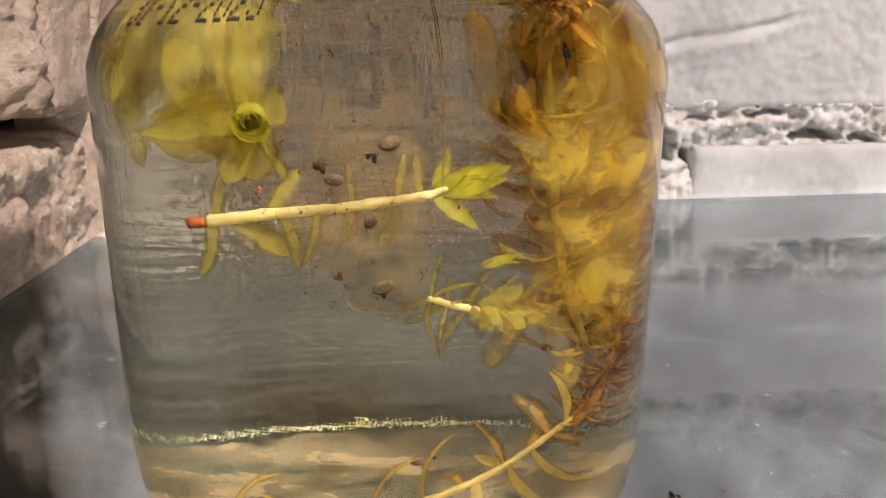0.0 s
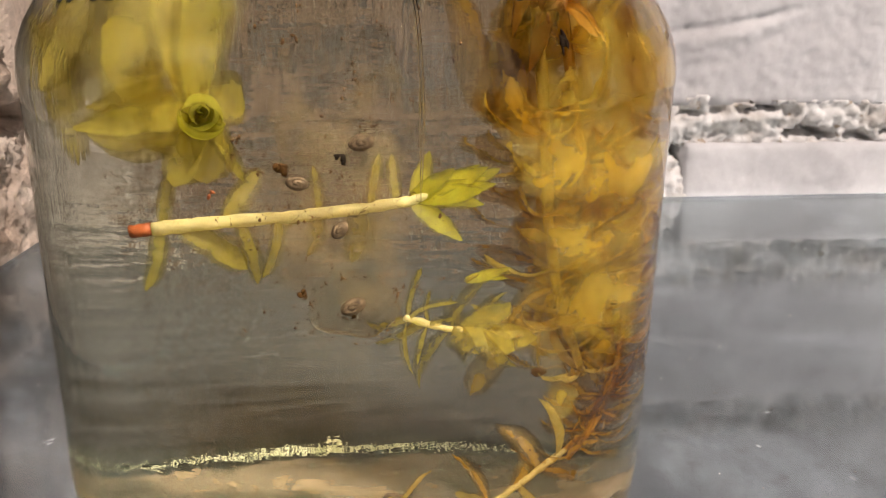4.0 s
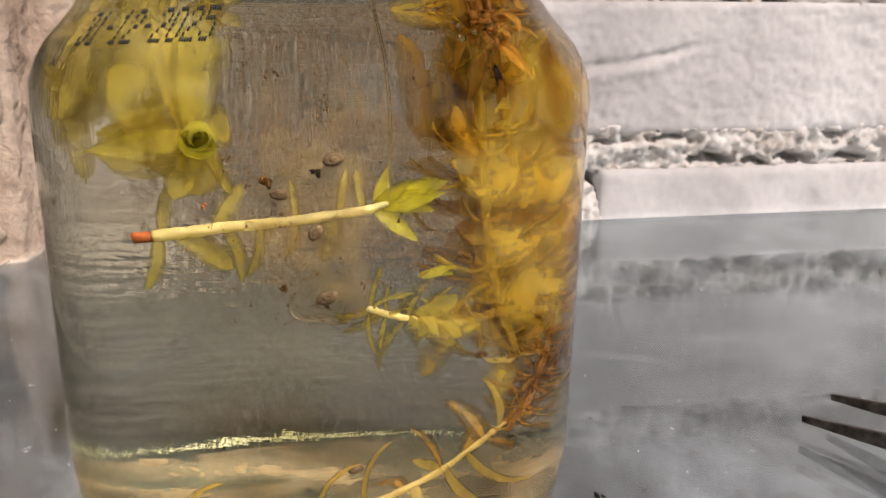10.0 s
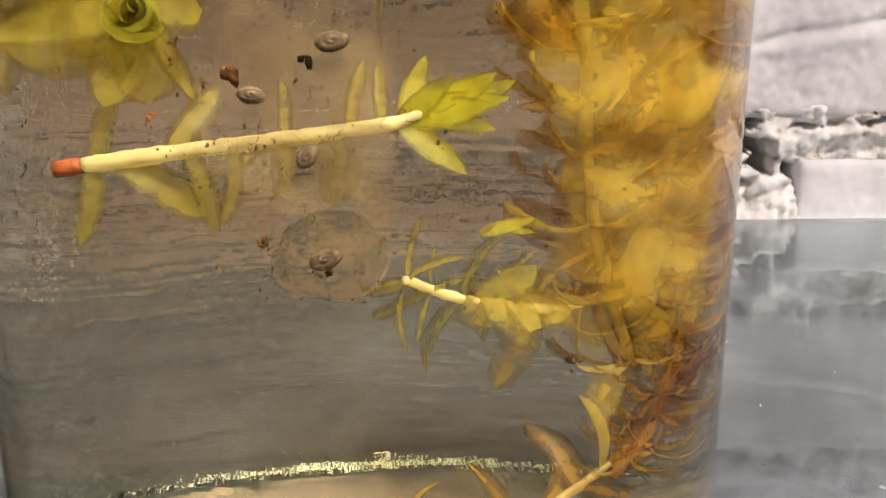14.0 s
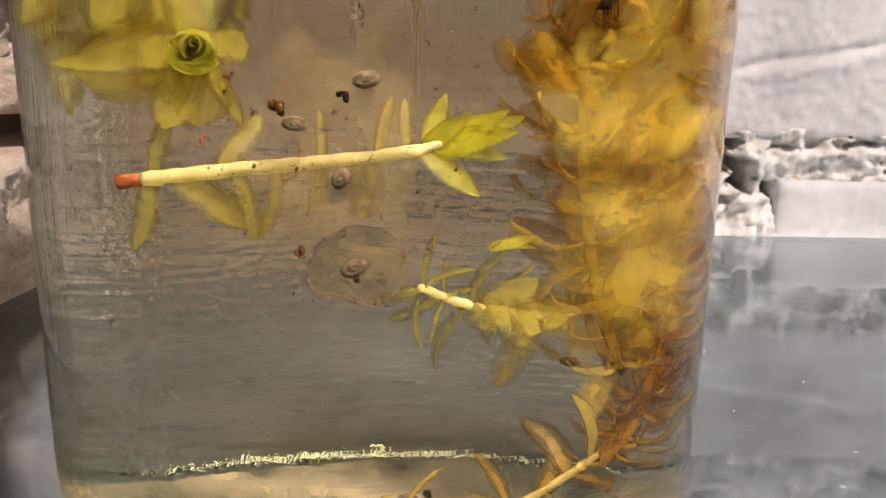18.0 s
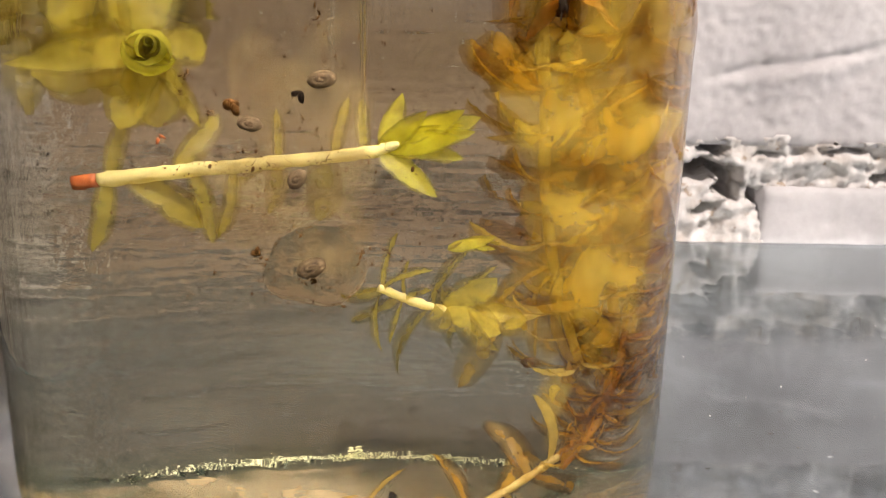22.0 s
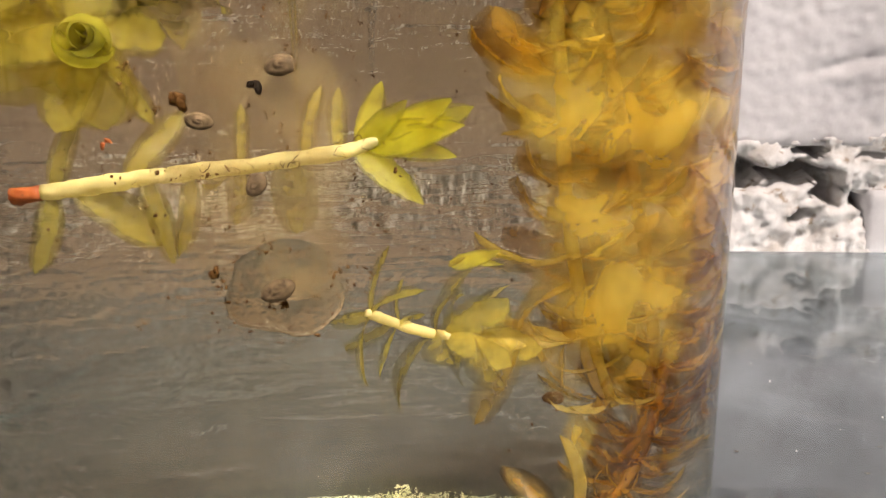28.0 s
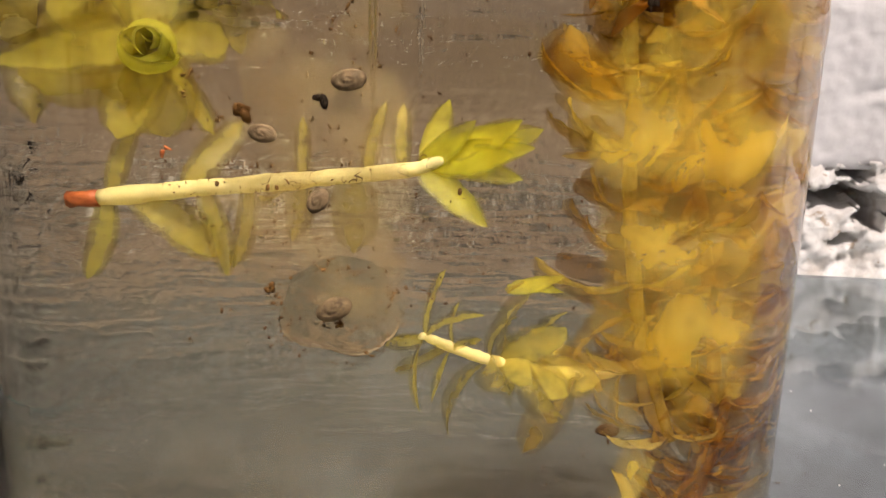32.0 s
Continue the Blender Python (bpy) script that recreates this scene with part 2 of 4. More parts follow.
JAR_GLASS = jar_glass()
JELLY = glass_mat("jelly", (0.99, 0.96, 0.9), 1.045, 0.0, (300, 0.3, 0.002))
FLOOR_GLOW = veil_mat("beige_floor_glow", (0.62, 0.51, 0.34), (0.36, 0.28, 0.18), 0.66, 0.30, 120, 0.2)
LIGHT_VEIL = veil_mat("light_veil", (0.8, 0.74, 0.58), (0.7, 0.62, 0.46), 0.968, 0.022, 45, 0.5)
# near-white patches paint the sunlight focused in the jar's base
CAUSTIC = veil_mat("pale_caustic", (0.97, 0.92, 0.72), (0.95, 0.84, 0.5), 0.28, 0.60, 130, 0.1, 1.5)
HAZE_AMBER = veil_mat("amber_growth", (0.72, 0.56, 0.11), (0.58, 0.37, 0.04), 0.62, 0.26, 150)
HAZE_YELLOW = veil_mat("yellow_growth", (0.62, 0.55, 0.17), (0.54, 0.46, 0.13), 0.68, 0.18, 120)
HAZE_BROWN = veil_mat("brownish_growth", (0.50, 0.39, 0.19), (0.30, 0.19, 0.07), 0.71, 0.16, 300)
SHEET_GLASS = glass_mat("sheet_glass", (0.935, 0.972, 0.985), 1.52, 0.0, (35, 0.05, 0.002))
WATER = glass_mat("water", (0.967, 0.937, 0.852), 1.33)
LEAF_GREEN = leaf_mat("leaf_yellow_green", (0.66, 0.58, 0.10), (0.72, 0.62, 0.12), (0.64, 0.58, 0.10), 0.58, 0.6, 0.3, 0.40)
LEAF_ROSE = leaf_mat("leaf_soft_green", (0.68, 0.60, 0.10), (0.74, 0.64, 0.12), (0.62, 0.56, 0.09), 0.54, 0.6, 0.45, 0.4)
LEAF_TIP = leaf_mat("leaf_fresh_green", (0.68, 0.67, 0.06), (0.78, 0.73, 0.09), (0.60, 0.60, 0.06), 0.44, 0.6, 0.5, 0.3)
LEAF_BUD = leaf_mat("leaf_olive_green", (0.54, 0.52, 0.07), (0.62, 0.58, 0.09), (0.44, 0.44, 0.05), 0.38)
LEAF_PALE = leaf_mat("leaf_pale_yellow", (0.56, 0.49, 0.12), (0.62, 0.53, 0.14), (0.54, 0.45, 0.09), 0.62, 0.6, 0.3, 0.4)
LEAF_AMBER = leaf_mat("leaf_amber", (0.76, 0.61, 0.11), (0.75, 0.53, 0.08), (0.64, 0.39, 0.05), 0.60, 0.65, 0.1, 0.42)
LEAF_RUSTY = leaf_mat("leaf_rusty_amber", (0.66, 0.44, 0.07), (0.62, 0.37, 0.05), (0.50, 0.26, 0.03), 0.58, 0.65, 0.1, 0.42)
LEAF_FLOOR = leaf_mat("leaf_dull_yellow", (0.56, 0.45, 0.12), (0.60, 0.47, 0.12), (0.50, 0.34, 0.07), 0.50, 0.55, 0.5, 0.35)
LEAF_BROWN = leaf_mat("leaf_brown", (0.6, 0.34, 0.06), (0.66, 0.38, 0.07), (0.42, 0.2, 0.04), 0.3)
STEM_PALE = leaf_mat("stem_pale", (0.93, 0.87, 0.44), (0.94, 0.88, 0.48), (0.91, 0.84, 0.40), 0.22, 0.35, shine_part=0.05)
STEM_AMBER = leaf_mat("stem_amber", (0.64, 0.54, 0.20), (0.66, 0.56, 0.22), (0.60, 0.48, 0.17), 0.42, 0.45)
CUT_RED = plain_mat("cut_end_red", (0.2, 0.04, 0.01), (0.48, 0.13, 0.03), 900, 0.6)
RUST = plain_mat("rust_brown_decay", (0.07, 0.036, 0.012), (0.17, 0.090, 0.03), 700, 0.8, 0, 0.0003, 1.1)
BROWN = plain_mat("brown_decay", (0.03, 0.016, 0.006), (0.13, 0.062, 0.018), 500, 0.8, 0, 0.0005, 1.1)
SHELL = plain_mat("snail_shell", (0.045, 0.030, 0.018), (0.17, 0.125, 0.080), 1700, 0.5, ior=1.12)
DARK = plain_mat("dark_speck", (0.008, 0.006, 0.005), (0.030, 0.022, 0.016), 900, 0.7, ior=1.1)
INK = plain_mat("black_ink", (0.01, 0.01, 0.01), (0.03, 0.03, 0.03), 900, 0.5)
STEEL = plain_mat("tarnished_steel", (0.035, 0.028, 0.024), (0.22, 0.19, 0.17), 260, 0.42, 0.85, 0.0004)


# ---- building helpers ----
def mesh_of(bm, name, mat, smooth=True):
    me = bpy.data.meshes.new(name)
    bm.to_mesh(me)
    bm.free()
    me.materials.append(mat)
    if smooth:
        me.polygons.foreach_set("use_smooth", [True] * len(me.polygons))
    return me


def part(name, bm, mat, parent=None, label="", smooth=True):
    ob = new(name, mesh_of(bm, name, mat, smooth))
    ob.parent = parent
    return tagged(ob, label)


def lathe(profile, segments=96, closed=True):
    """A turned body from (radius, height) pairs."""
    bm = bmesh.new()
    rings = []
    for r, z in profile:
        if r < 1e-6:
            rings.append([bm.verts.new((0, 0, z))])
        else:
            rings.append([bm.verts.new((r * math.cos(a), r * math.sin(a), z)) for a in (2 * math.pi * i / segments for i in range(segments))])
    for a, b in zip(rings, rings[1:]):
        for i in range(segments):
            j = (i + 1) % segments
            q = [a[i % len(a)], a[j % len(a)], b[j % len(b)], b[i % len(b)]]
            q = list(dict.fromkeys(q))
            if len(q) > 2:
                bm.faces.new(q)
    bmesh.ops.recalc_face_normals(bm, faces=bm.faces)
    return bm


def smooth_line(points, n):
    """Catmull-Rom line of n points through the given ones."""
    p = [Vector(q) for q in points]
    p = [p[0] * 2 - p[1], *p, p[-1] * 2 - p[-2]]
    out, spans = [], len(p) - 3
    for k in range(n):
        u = k / (n - 1) * spans
        i = min(int(u), spans - 1)
        t = u - i
        a, b, c, d = p[i:i + 4]
        out.append(0.5 * (2 * b + (c - a) * t + (2 * a - 5 * b + 4 * c - d) * t * t + (3 * b - a - 3 * c + d) * t ** 3))
    return out


def tube(line, radii, sides=10, bm=None, wobble=0.0):
    bm = bm or bmesh.new()
    up, rings = Vector((0.13, 0.27, 0.95)), []
    for i, c in enumerate(line):
        d = (line[min(i + 1, len(line) - 1)] - line[max(i - 1, 0)]).normalized()
        s = d.cross(up).normalized()
        w = s.cross(d)
        r = (radii[i] if isinstance(radii, (list, tuple)) else radii)
        r *= 1 + wobble * (noise.noise(c * 900) if wobble else 0)
        rings.append([bm.verts.new(c + r * (math.cos(a) * s + math.sin(a) * w)) for a in (2 * math.pi * k / sides for k in range(sides))])
    for a, b in zip(rings, rings[1:]):
        for k in range(sides):
            bm.faces.new((a[k], a[(k + 1) % sides], b[(k + 1) % sides], b[k]))
    bm.faces.new(rings[0][::-1]), bm.faces.new(rings[-1])
    return bm


def box(bm, lo, hi):
    m = Matrix.Translation((Vector(lo) + Vector(hi)) / 2) @ Matrix.Diagonal((*(Vector(hi) - Vector(lo)), 1))
    return bmesh.ops.create_cube(bm, size=1, matrix=m)["verts"]


def fractal(p, octaves=4):
    return noise.fractal(p, 0.8, 2.1, octaves)


# ---- ground and glass sheet ----
GROUND_Z = -0.0064                            # slab under the glass sheet
bm = bmesh.new()
bmesh.ops.create_grid(bm, x_segments=40, y_segments=40, size=3)
for v in bm.verts:
    v.co.z = GROUND_Z
ground = part("ground", bm, CONCRETE)
tagged(ground, "mottled grey concrete slab", "ground", kind="structure")

LEAN = math.atan(0.161)                       # heading of the side wall, from +y towards +x
SIDE = Matrix.Translation((-0.1243, 0, 0)) @ Matrix.Rotation(-LEAN, 4, "Z")   # y runs along the side wall, x comes out of it
BACK_Y = 0.215
bm = bmesh.new()
corners = [(-0.1193 + 0.161 * -0.33, -0.33), (0.62, -0.33), (0.62, BACK_Y - 0.007), (-0.1193 + 0.161 * (BACK_Y - 0.007), BACK_Y - 0.007)]
low, top = [bm.verts.new((x, y, -0.006)) for x, y in corners], [bm.verts.new((x, y, 0)) for x, y in corners]
bm.faces.new(low[::-1]), bm.faces.new(top)
for i in range(4):
    bm.faces.new((low[i], low[(i + 1) % 4], top[(i + 1) % 4], top[i]))
bmesh.ops.bevel(bm, geom=bm.edges[:], offset=0.0004, segments=2, affect="EDGES")
sheet = part("glass_sheet", bm, SHEET_GLASS, smooth=False)
sheet.visible_shadow = False
tagged(sheet, "clear greenish glass sheet lying on the concrete", "glass sheet")
bm = bmesh.new()
box(bm, (-0.0006, -0.33, -0.0056), (-0.0001, BACK_Y - 0.01, -0.0004))
edge = part("cut_edge", bm, plain_mat("green_glass_edge", (0.16, 0.33, 0.29), (0.36, 0.52, 0.47), 60, 0.3), sheet, "blue-green cut edge", smooth=False)
edge.matrix_basis = Matrix.Translation((-0.1193, 0, 0)) @ Matrix(((1, 0.161, 0, 0), (0, 1, 0, 0), (0, 0, 1, 0), (0, 0, 0, 1)))


# ---- walls ----
def rough_face(w, h, step, height, along=0.0, thick=0.03):
    """A slab whose front (towards -y) follows height(u, z); u runs along x, from 0 to w, z from 0 to h."""
    bm = bmesh.new()
    nu, nz = max(2, int(w / step)), max(2, int(h / step))
    grid = [[bm.verts.new((w * i / nu, -height(w * i / nu + along, h * j / nz), h * j / nz)) for i in range(nu + 1)] for j in range(nz + 1)]
    for j in range(nz):
        for i in range(nu):
            bm.faces.new((grid[j][i], grid[j][i + 1], grid[j + 1][i + 1], grid[j + 1][i]))
    rim = [grid[0][i] for i in range(nu + 1)] + [grid[j][nu] for j in range(1, nz + 1)] + [grid[nz][i] for i in range(nu - 1, -1, -1)] + [grid[j][0] for j in range(nz - 1, 0, -1)]
    back = [bm.verts.new((v.co.x, thick, v.co.z)) for v in rim]
    n = len(rim)
    for i in range(n):
        bm.faces.new((rim[(i + 1) % n], rim[i], back[i], back[(i + 1) % n]))
    bm.faces.new(back)
    return bm


def brick_mesh(w, h, seed, mat, rough=0.0012, chips=0.0025, grain=60, scratch=None, step=0.0016, ribs=0.0):
    def height(u, z):
        e = min(u, w - u, z, h - z)
        p = Vector((u * grain + seed * 7.3, z * grain, seed * 3.1))
        d = rough * fractal(p, 5) + 0.4 * rough * noise.noise(p * 6) + 0.3 * rough * noise.noise(p * 11)
        d -= ribs * max(0, 0.15 + noise.noise(Vector((u * 230, z * 28, 3.3))) + 0.3 * noise.noise(Vector((u * 500, z * 400, 1.3)))) * min(1, max(0, (0.217 - u) / 0.01))
        if ribs:                                   # the face is broken away, deep under the course above
            d -= 0.030 * min(1, max(0, (0.226 - u) / 0.034)) - 0.0035 * fractal(p * 2.3, 3)
        edge = 0.0030 + 0.0012 * noise.noise(Vector((u * 45, z * 45, seed)))
        if e < edge:
            d -= chips * (1 - e / edge) ** 1.6
        if scratch:
            (ua, za), (ub, zb) = scratch
            t = max(0, min(1, ((u - ua) * (ub - ua) + (z - za) * (zb - za)) / ((ub - ua) ** 2 + (zb - za) ** 2)))
            off = z - za - t * (zb - za) + 0.0012 * noise.noise(Vector((u * 90, 0.5, 0)))
            if abs(u - ua - t * (ub - ua)) < 0.003:
                fade = min(1, 4 * t, 4 * (1 - t)) * (0.75 + 0.5 * noise.noise(Vector((u * 300, z * 300, 0))))
                d += fade * (0.0016 * math.exp(-((off + 0.0028) / 0.0026) ** 2) - 0.0022 * math.exp(-((off - 0.0006) / 0.0016) ** 2))
        return d
    return mesh_of(rough_face(w, h, 0.0011 if scratch else step, height), "brick", mat)


def mortar_wall(name, w, h, holes, amp, mat, joints, deep_from=0.0, deep_to=0.0, rubble=(0.0, 0.0)):
    """Mortar bed behind the bricks: lumpy where the joints run, with pits."""
    def height(u, z):
        p = Vector((u * 110, z * 110, 4.2))
        d = amp * fractal(p, 5) + amp * 0.75 * noise.noise(p * 3.7) + amp * 0.4 * noise.noise(p * 8.1)
        level = -0.008
        for a, b in joints:
            ragged = 0.0026 * noise.noise(Vector((u * 55, 7.7, a * 90))) + 0.0012 * noise.noise(Vector((u * 190, z * 60, 3.9)))
            if a - 0.002 < z < b + 0.002 + ragged:
                level = 0.0012 + 0.0034 * min(1.0, max(0.0, 1.5 * (z - a) / (b - a)))
        if rubble[0] < u < rubble[1] - 0.5 * max(0.0, z - 0.034) and z < 0.05:
            level = 0.0030
        d += level
        if deep_from < u < deep_to:
            d -= 0.014 * min(1, (u - deep_from) / 0.006, (deep_to - u) / 0.006)
        pit = noise.noise(Vector((u * 75, z * 130, 9.1)))
        if pit > 0.34:
            d -= 0.014 * (pit - 0.34)
        wu, wz = u + 0.0035 * noise.noise(Vector((u * 150, z * 150, 6.6))), z + 0.0028 * noise.noise(Vector((u * 150, z * 150, 2.6)))
        for hu, hz, ru, rz, deep in holes:
            q = ((wu - hu) / ru) ** 2 + ((wz - hz) / rz) ** 2
            q += 0.55 * fractal(Vector((u * 260, z * 260, 1.7)), 3)
            if q < 1:
                d -= deep * (1 - q) ** 0.5
        return d
    return rough_face(w, h, 0.0011, height, thick=0.06)


Z0 = -0.03
# back wall: local u = x + 0.12, z from Z0
U0 = -0.12
LOW, HIGH = (0.0190, 0.0335), (0.0848, 0.0990)       # mortar joints of the back wall
joints_back = [(a - Z0, b - Z0) for a, b in (LOW, HIGH)]
pits = [(x - U0, z - Z0, rx, rz, deep) for x, z, rx, rz, deep in (
    (0.1107, 0.0323, 0.0062, 0.0033, 0.034), (0.1050, 0.0243, 0.0140, 0.0030, 0.034), (0.1145, 0.0186, 0.0042, 0.0050, 0.028), (0.1248, 0.0164, 0.0038, 0.0022, 0.020), (0.1080, 0.0100, 0.0050, 0.0018, 0.012), (0.0880, 0.0250, 0.0075, 0.0045, 0.034), (0.0680, 0.0280, 0.0080, 0.0040, 0.034), (0.0500, 0.0230, 0.0070, 0.0050, 0.034), (0.0760, 0.0170, 0.0060, 0.0035, 0.026), (0.0600, 0.0120, 0.0050, 0.0030, 0.020),
    (0.1565, 0.0322, 0.0075, 0.0018, 0.010), (0.1745, 0.0232, 0.0110, 0.0020, 0.014), (0.1735, 0.0262, 0.0035, 0.0022, 0.010), (0.1950, 0.0222, 0.0060, 0.0014, 0.010), (0.2157, 0.0228, 0.0072, 0.0026, 0.014),
    (0.2400, 0.0220, 0.0080, 0.0014, 0.010), (0.1300, 0.0300, 0.0070, 0.0014, 0.007), (0.2300, 0.0320, 0.0060, 0.0020, 0.007), (0.1492, 0.0868, 0.0060, 0.0034, 0.013), (0.1700, 0.0940, 0.0150, 0.0030, 0.010),
    (0.2012, 0.0862, 0.0060, 0.0036, 0.012), (0.1250, 0.0920, 0.0120, 0.0030, 0.010), (0.2250, 0.0950, 0.0130, 0.0030, 0.010), (0.03, 0.026, 0.012, 0.003, 0.01))]
wall_back = new("wall_back")
wall_back.matrix_world = Matrix.Translation((U0, BACK_Y, Z0))
tagged(wall_back, "whitewashed brick wall with crumbling mortar joints", "wall", kind="structure")
part("mortar", mortar_wall("mortar", 0.62, 0.17, pits, 0.0031, MORTAR, joints_back, 0.075, 0.150, (0.152, 0.2510)), MORTAR, wall_back, "crumbling light mortar with dark pits")
courses = [(0.0, LOW[0] - Z0, [-0.12, 0.046, 0.143, 0.190, 0.2435, 0.43, 0.64]), (LOW[1] - Z0, HIGH[0] - Z0, [-0.12, 0.048, 0.146, 0.192, 0.43, 0.64]), (HIGH[1] - Z0, 0.17, [-0.1, 0.045, 0.140, 0.192, 0.44, 0.64])]
BROWN_BRICKS = {(0, 1), (1, 1), (2, 1)}       # bricks given the dark brown material
for c, (z0, z1, us) in enumerate(courses):
    for k, (a, b) in enumerate(zip(us, us[1:])):
        if (c, k) in ((0, 2), (0, 3)):                  # broken out, only rubble and mortar left
            continue
        ob = new("brick", brick_mesh(b - a - 0.009, z1 - z0, 3 * c + k + 1, DARK_BRICK if (c, k) in BROWN_BRICKS else (PINK if k == 0 else WHITEWASH), chips=0.0012 if k > 1 else 0.0025, scratch=((0.022, 0.0208), (0.094, 0.0348)) if (c, k) == (1, 3) else None))
        ob.parent = wall_back
        ob.location = (a + 0.0045, -0.0048, z0)
ob = new("plaster_patch", brick_mesh(0.058, 0.170, 61, PINK, 0.0016, 0.004, 70, None, 0.0014))
ob.parent = wall_back
ob.location = (0.0, -0.0072, 0.0)
tagged(ob, "old plaster covering the corner bricks")
# upper part of the wall, above the view
bm = bmesh.new()
box(bm, (-0.3, BACK_Y + 0.002, 0.139), (1.0, BACK_Y + 0.1, 1.2))
box(bm, (0.498, BACK_Y + 0.002, GROUND_Z), (1.0, BACK_Y + 0.1, 0.1392))
tagged(part("wall_back_plain", bm, WHITEWASH, smooth=False), "plain whitewashed wall going on past the bricks", "wall", kind="structure")

# side wall: local x along the wall from its near end to the corner
side = new("wall_side")
side.matrix_world = SIDE @ Matrix.Translation((0, -0.30, Z0)) @ Matrix.Rotation(radians(90), 4, "Z")
tagged(side, "rough pinkish brick wall with a deep open joint", "wall", kind="structure")


# the joint's deep shade is put into the bedding's dark brown
part("mortar", rough_face(0.53, 0.24, 0.002, lambda u, z: -0.028 + 0.003 * fractal(Vector((u * 90, z * 90, 2.2)), 5)), DARK_BRICK, side, "bedding deep in the open joint, coloured dark for its shade")
for k, (u0, u1, z0, z1, proud, rough) in enumerate([(0.0, 0.2, 0.0, 0.062, 0.0016, 0.0026), (0.204, 0.404, 0.0, 0.0630, 0.0020, 0.0040), (0.407, 0.53, 0.0, 0.0650, 0.0016, 0.0040),
                                                    (0.0, 0.225, 0.0790, 0.126, 0.008, 0.0026), (0.229, 0.456, 0.0745, 0.1265, 0.009, 0.0024), (0.4575, 0.53, 0.0735, 0.127, 0.008, 0.0009),
                                                    (0.0, 0.35, 0.128, 0.24, 0.010, 0.0036), (0.354, 0.53, 0.128, 0.24, 0.010, 0.0030)]):
    ob = new("brick", brick_mesh(u1 - u0, z1 - z0, 20 + k, PINK, rough, 0.0035 if rough > 0.002 else 0.003, 85, None, 0.0014, ribs=0.0070 if k == 4 else 0.0))
    ob.parent = side
    ob.location = (u0, -proud, z0)

ob = new("plaster_patch", brick_mesh(0.047, 0.24, 71, PINK, 0.0018, 0.007, 90, None, 0.0014))
ob.parent = side
ob.location = (0.487, -0.0100, 0.0)
tagged(ob, "smeared plaster closing the joint towards the corner")

# unseen side wall above and before the bricks, added to keep stray light out
bm = bmesh.new()
box(bm, (-0.10, 0.0, 0.2405), (0.55, 0.09, 1.23))
box(bm, (-0.10, 0.0, 0.0), (-0.0005, 0.09, 0.2405))
plain = part("unseen_wall_side", bm, DARK_BRICK, smooth=False)
plain.matrix_world = side.matrix_world.copy()
tagged(plain, "unseen plain wall added past the rough bricks to keep light out", "wall", kind="structure")

# unseen wall added behind the viewpoint; its wide opening shapes the side-wall shadow
bm = bmesh.new()
OUTLINE = ((-0.4, GROUND_Z), (0.078, GROUND_Z), (0.080, 0.525), (0.088, 0.620), (0.092, 0.682), (0.070, 0.652), (0.0, 0.565), (-0.02, 0.54), (-0.02, 1.2), (-0.4, 1.2))
ends = [[bm.verts.new((x, y, z)) for x, z in OUTLINE] for y in (-0.36, -0.47)]
bm.faces.new(ends[0]), bm.faces.new(ends[1][::-1])
for i in range(len(OUTLINE)):
    j = (i + 1) % len(OUTLINE)
    bm.faces.new((ends[0][j], ends[0][i], ends[1][i], ends[1][j]))
box(bm, (0.0785, -0.47, GROUND_Z), (1.0, -0.36, 0.13))
box(bm, (0.66, -0.47, 0.1305), (1.0, -0.36, 1.2))
box(bm, (-0.0195, -0.47, 1.12), (0.6595, -0.36, 1.2))
tagged(part("unseen_wall_front", bm, DARK_BRICK, smooth=False), "unseen wall with a wide opening, added to shape the sunlight", "wall", kind="structure")
# unseen dark wall on the right, added to cut bounced light
bm = bmesh.new()
box(bm, (1.0, -0.47, GROUND_Z), (1.08, BACK_Y + 0.1, 1.2))
tagged(part("unseen_wall_right", bm, DARK_BRICK, smooth=False), "unseen dark wall added to cut bounced light", "wall", kind="structure")
# unseen slab overhead, added to hold back skylight
bm = bmesh.new()
box(bm, (-0.4, -0.47, 1.2), (1.08, BACK_Y + 0.1, 1.28))
tagged(part("ceiling", bm, CONCRETE, smooth=False), "unseen grey slab added overhead to hold back skylight", "ceiling", kind="structure")

# ---- jar ----
jar = new("jar")
tagged(jar, "round clear glass jar full of water and waterweed", "jar")
OUTER = [(0.0, 0.0022), (0.020, 0.0018), (0.0258, 0.0009), (0.0276, 0.0001), (0.0298, 0.0003), (0.0325, 0.0013), (0.0350, 0.0033), (0.0371, 0.0066), (0.0386, 0.0106), (0.0395, 0.0150), (0.04, 0.0205),
         (0.04, 0.045), (0.04, 0.068), (0.0402, 0.0715), (0.0399, 0.0745), (0.0388, 0.0775), (0.0375, 0.0798), (0.0358, 0.0818), (0.0338, 0.0842), (0.0322, 0.0868), (0.0316, 0.0895),
         (0.0322, 0.0912), (0.0322, 0.0925), (0.0310, 0.0938), (0.0308, 0.098), (0.0318, 0.0995), (0.0318, 0.101), (0.0306, 0.1025), (0.0306, 0.1075), (0.0300, 0.1090), (0.0290, 0.1095)]
INNER = [(0.0282, 0.1088), (0.0280, 0.107), (0.0280, 0.091), (0.0290, 0.0875), (0.0312, 0.0840), (0.0335, 0.0811), (0.0352, 0.0788), (0.0364, 0.0765), (0.0372, 0.0737), (0.0375, 0.070),
         (0.0375, 0.045), (0.0375, 0.0215), (0.0371, 0.0178), (0.0361, 0.0138), (0.0345, 0.0104), (0.0325, 0.0078), (0.0300, 0.0061), (0.026, 0.0053), (0.012, 0.0050), (0.0, 0.0052)]


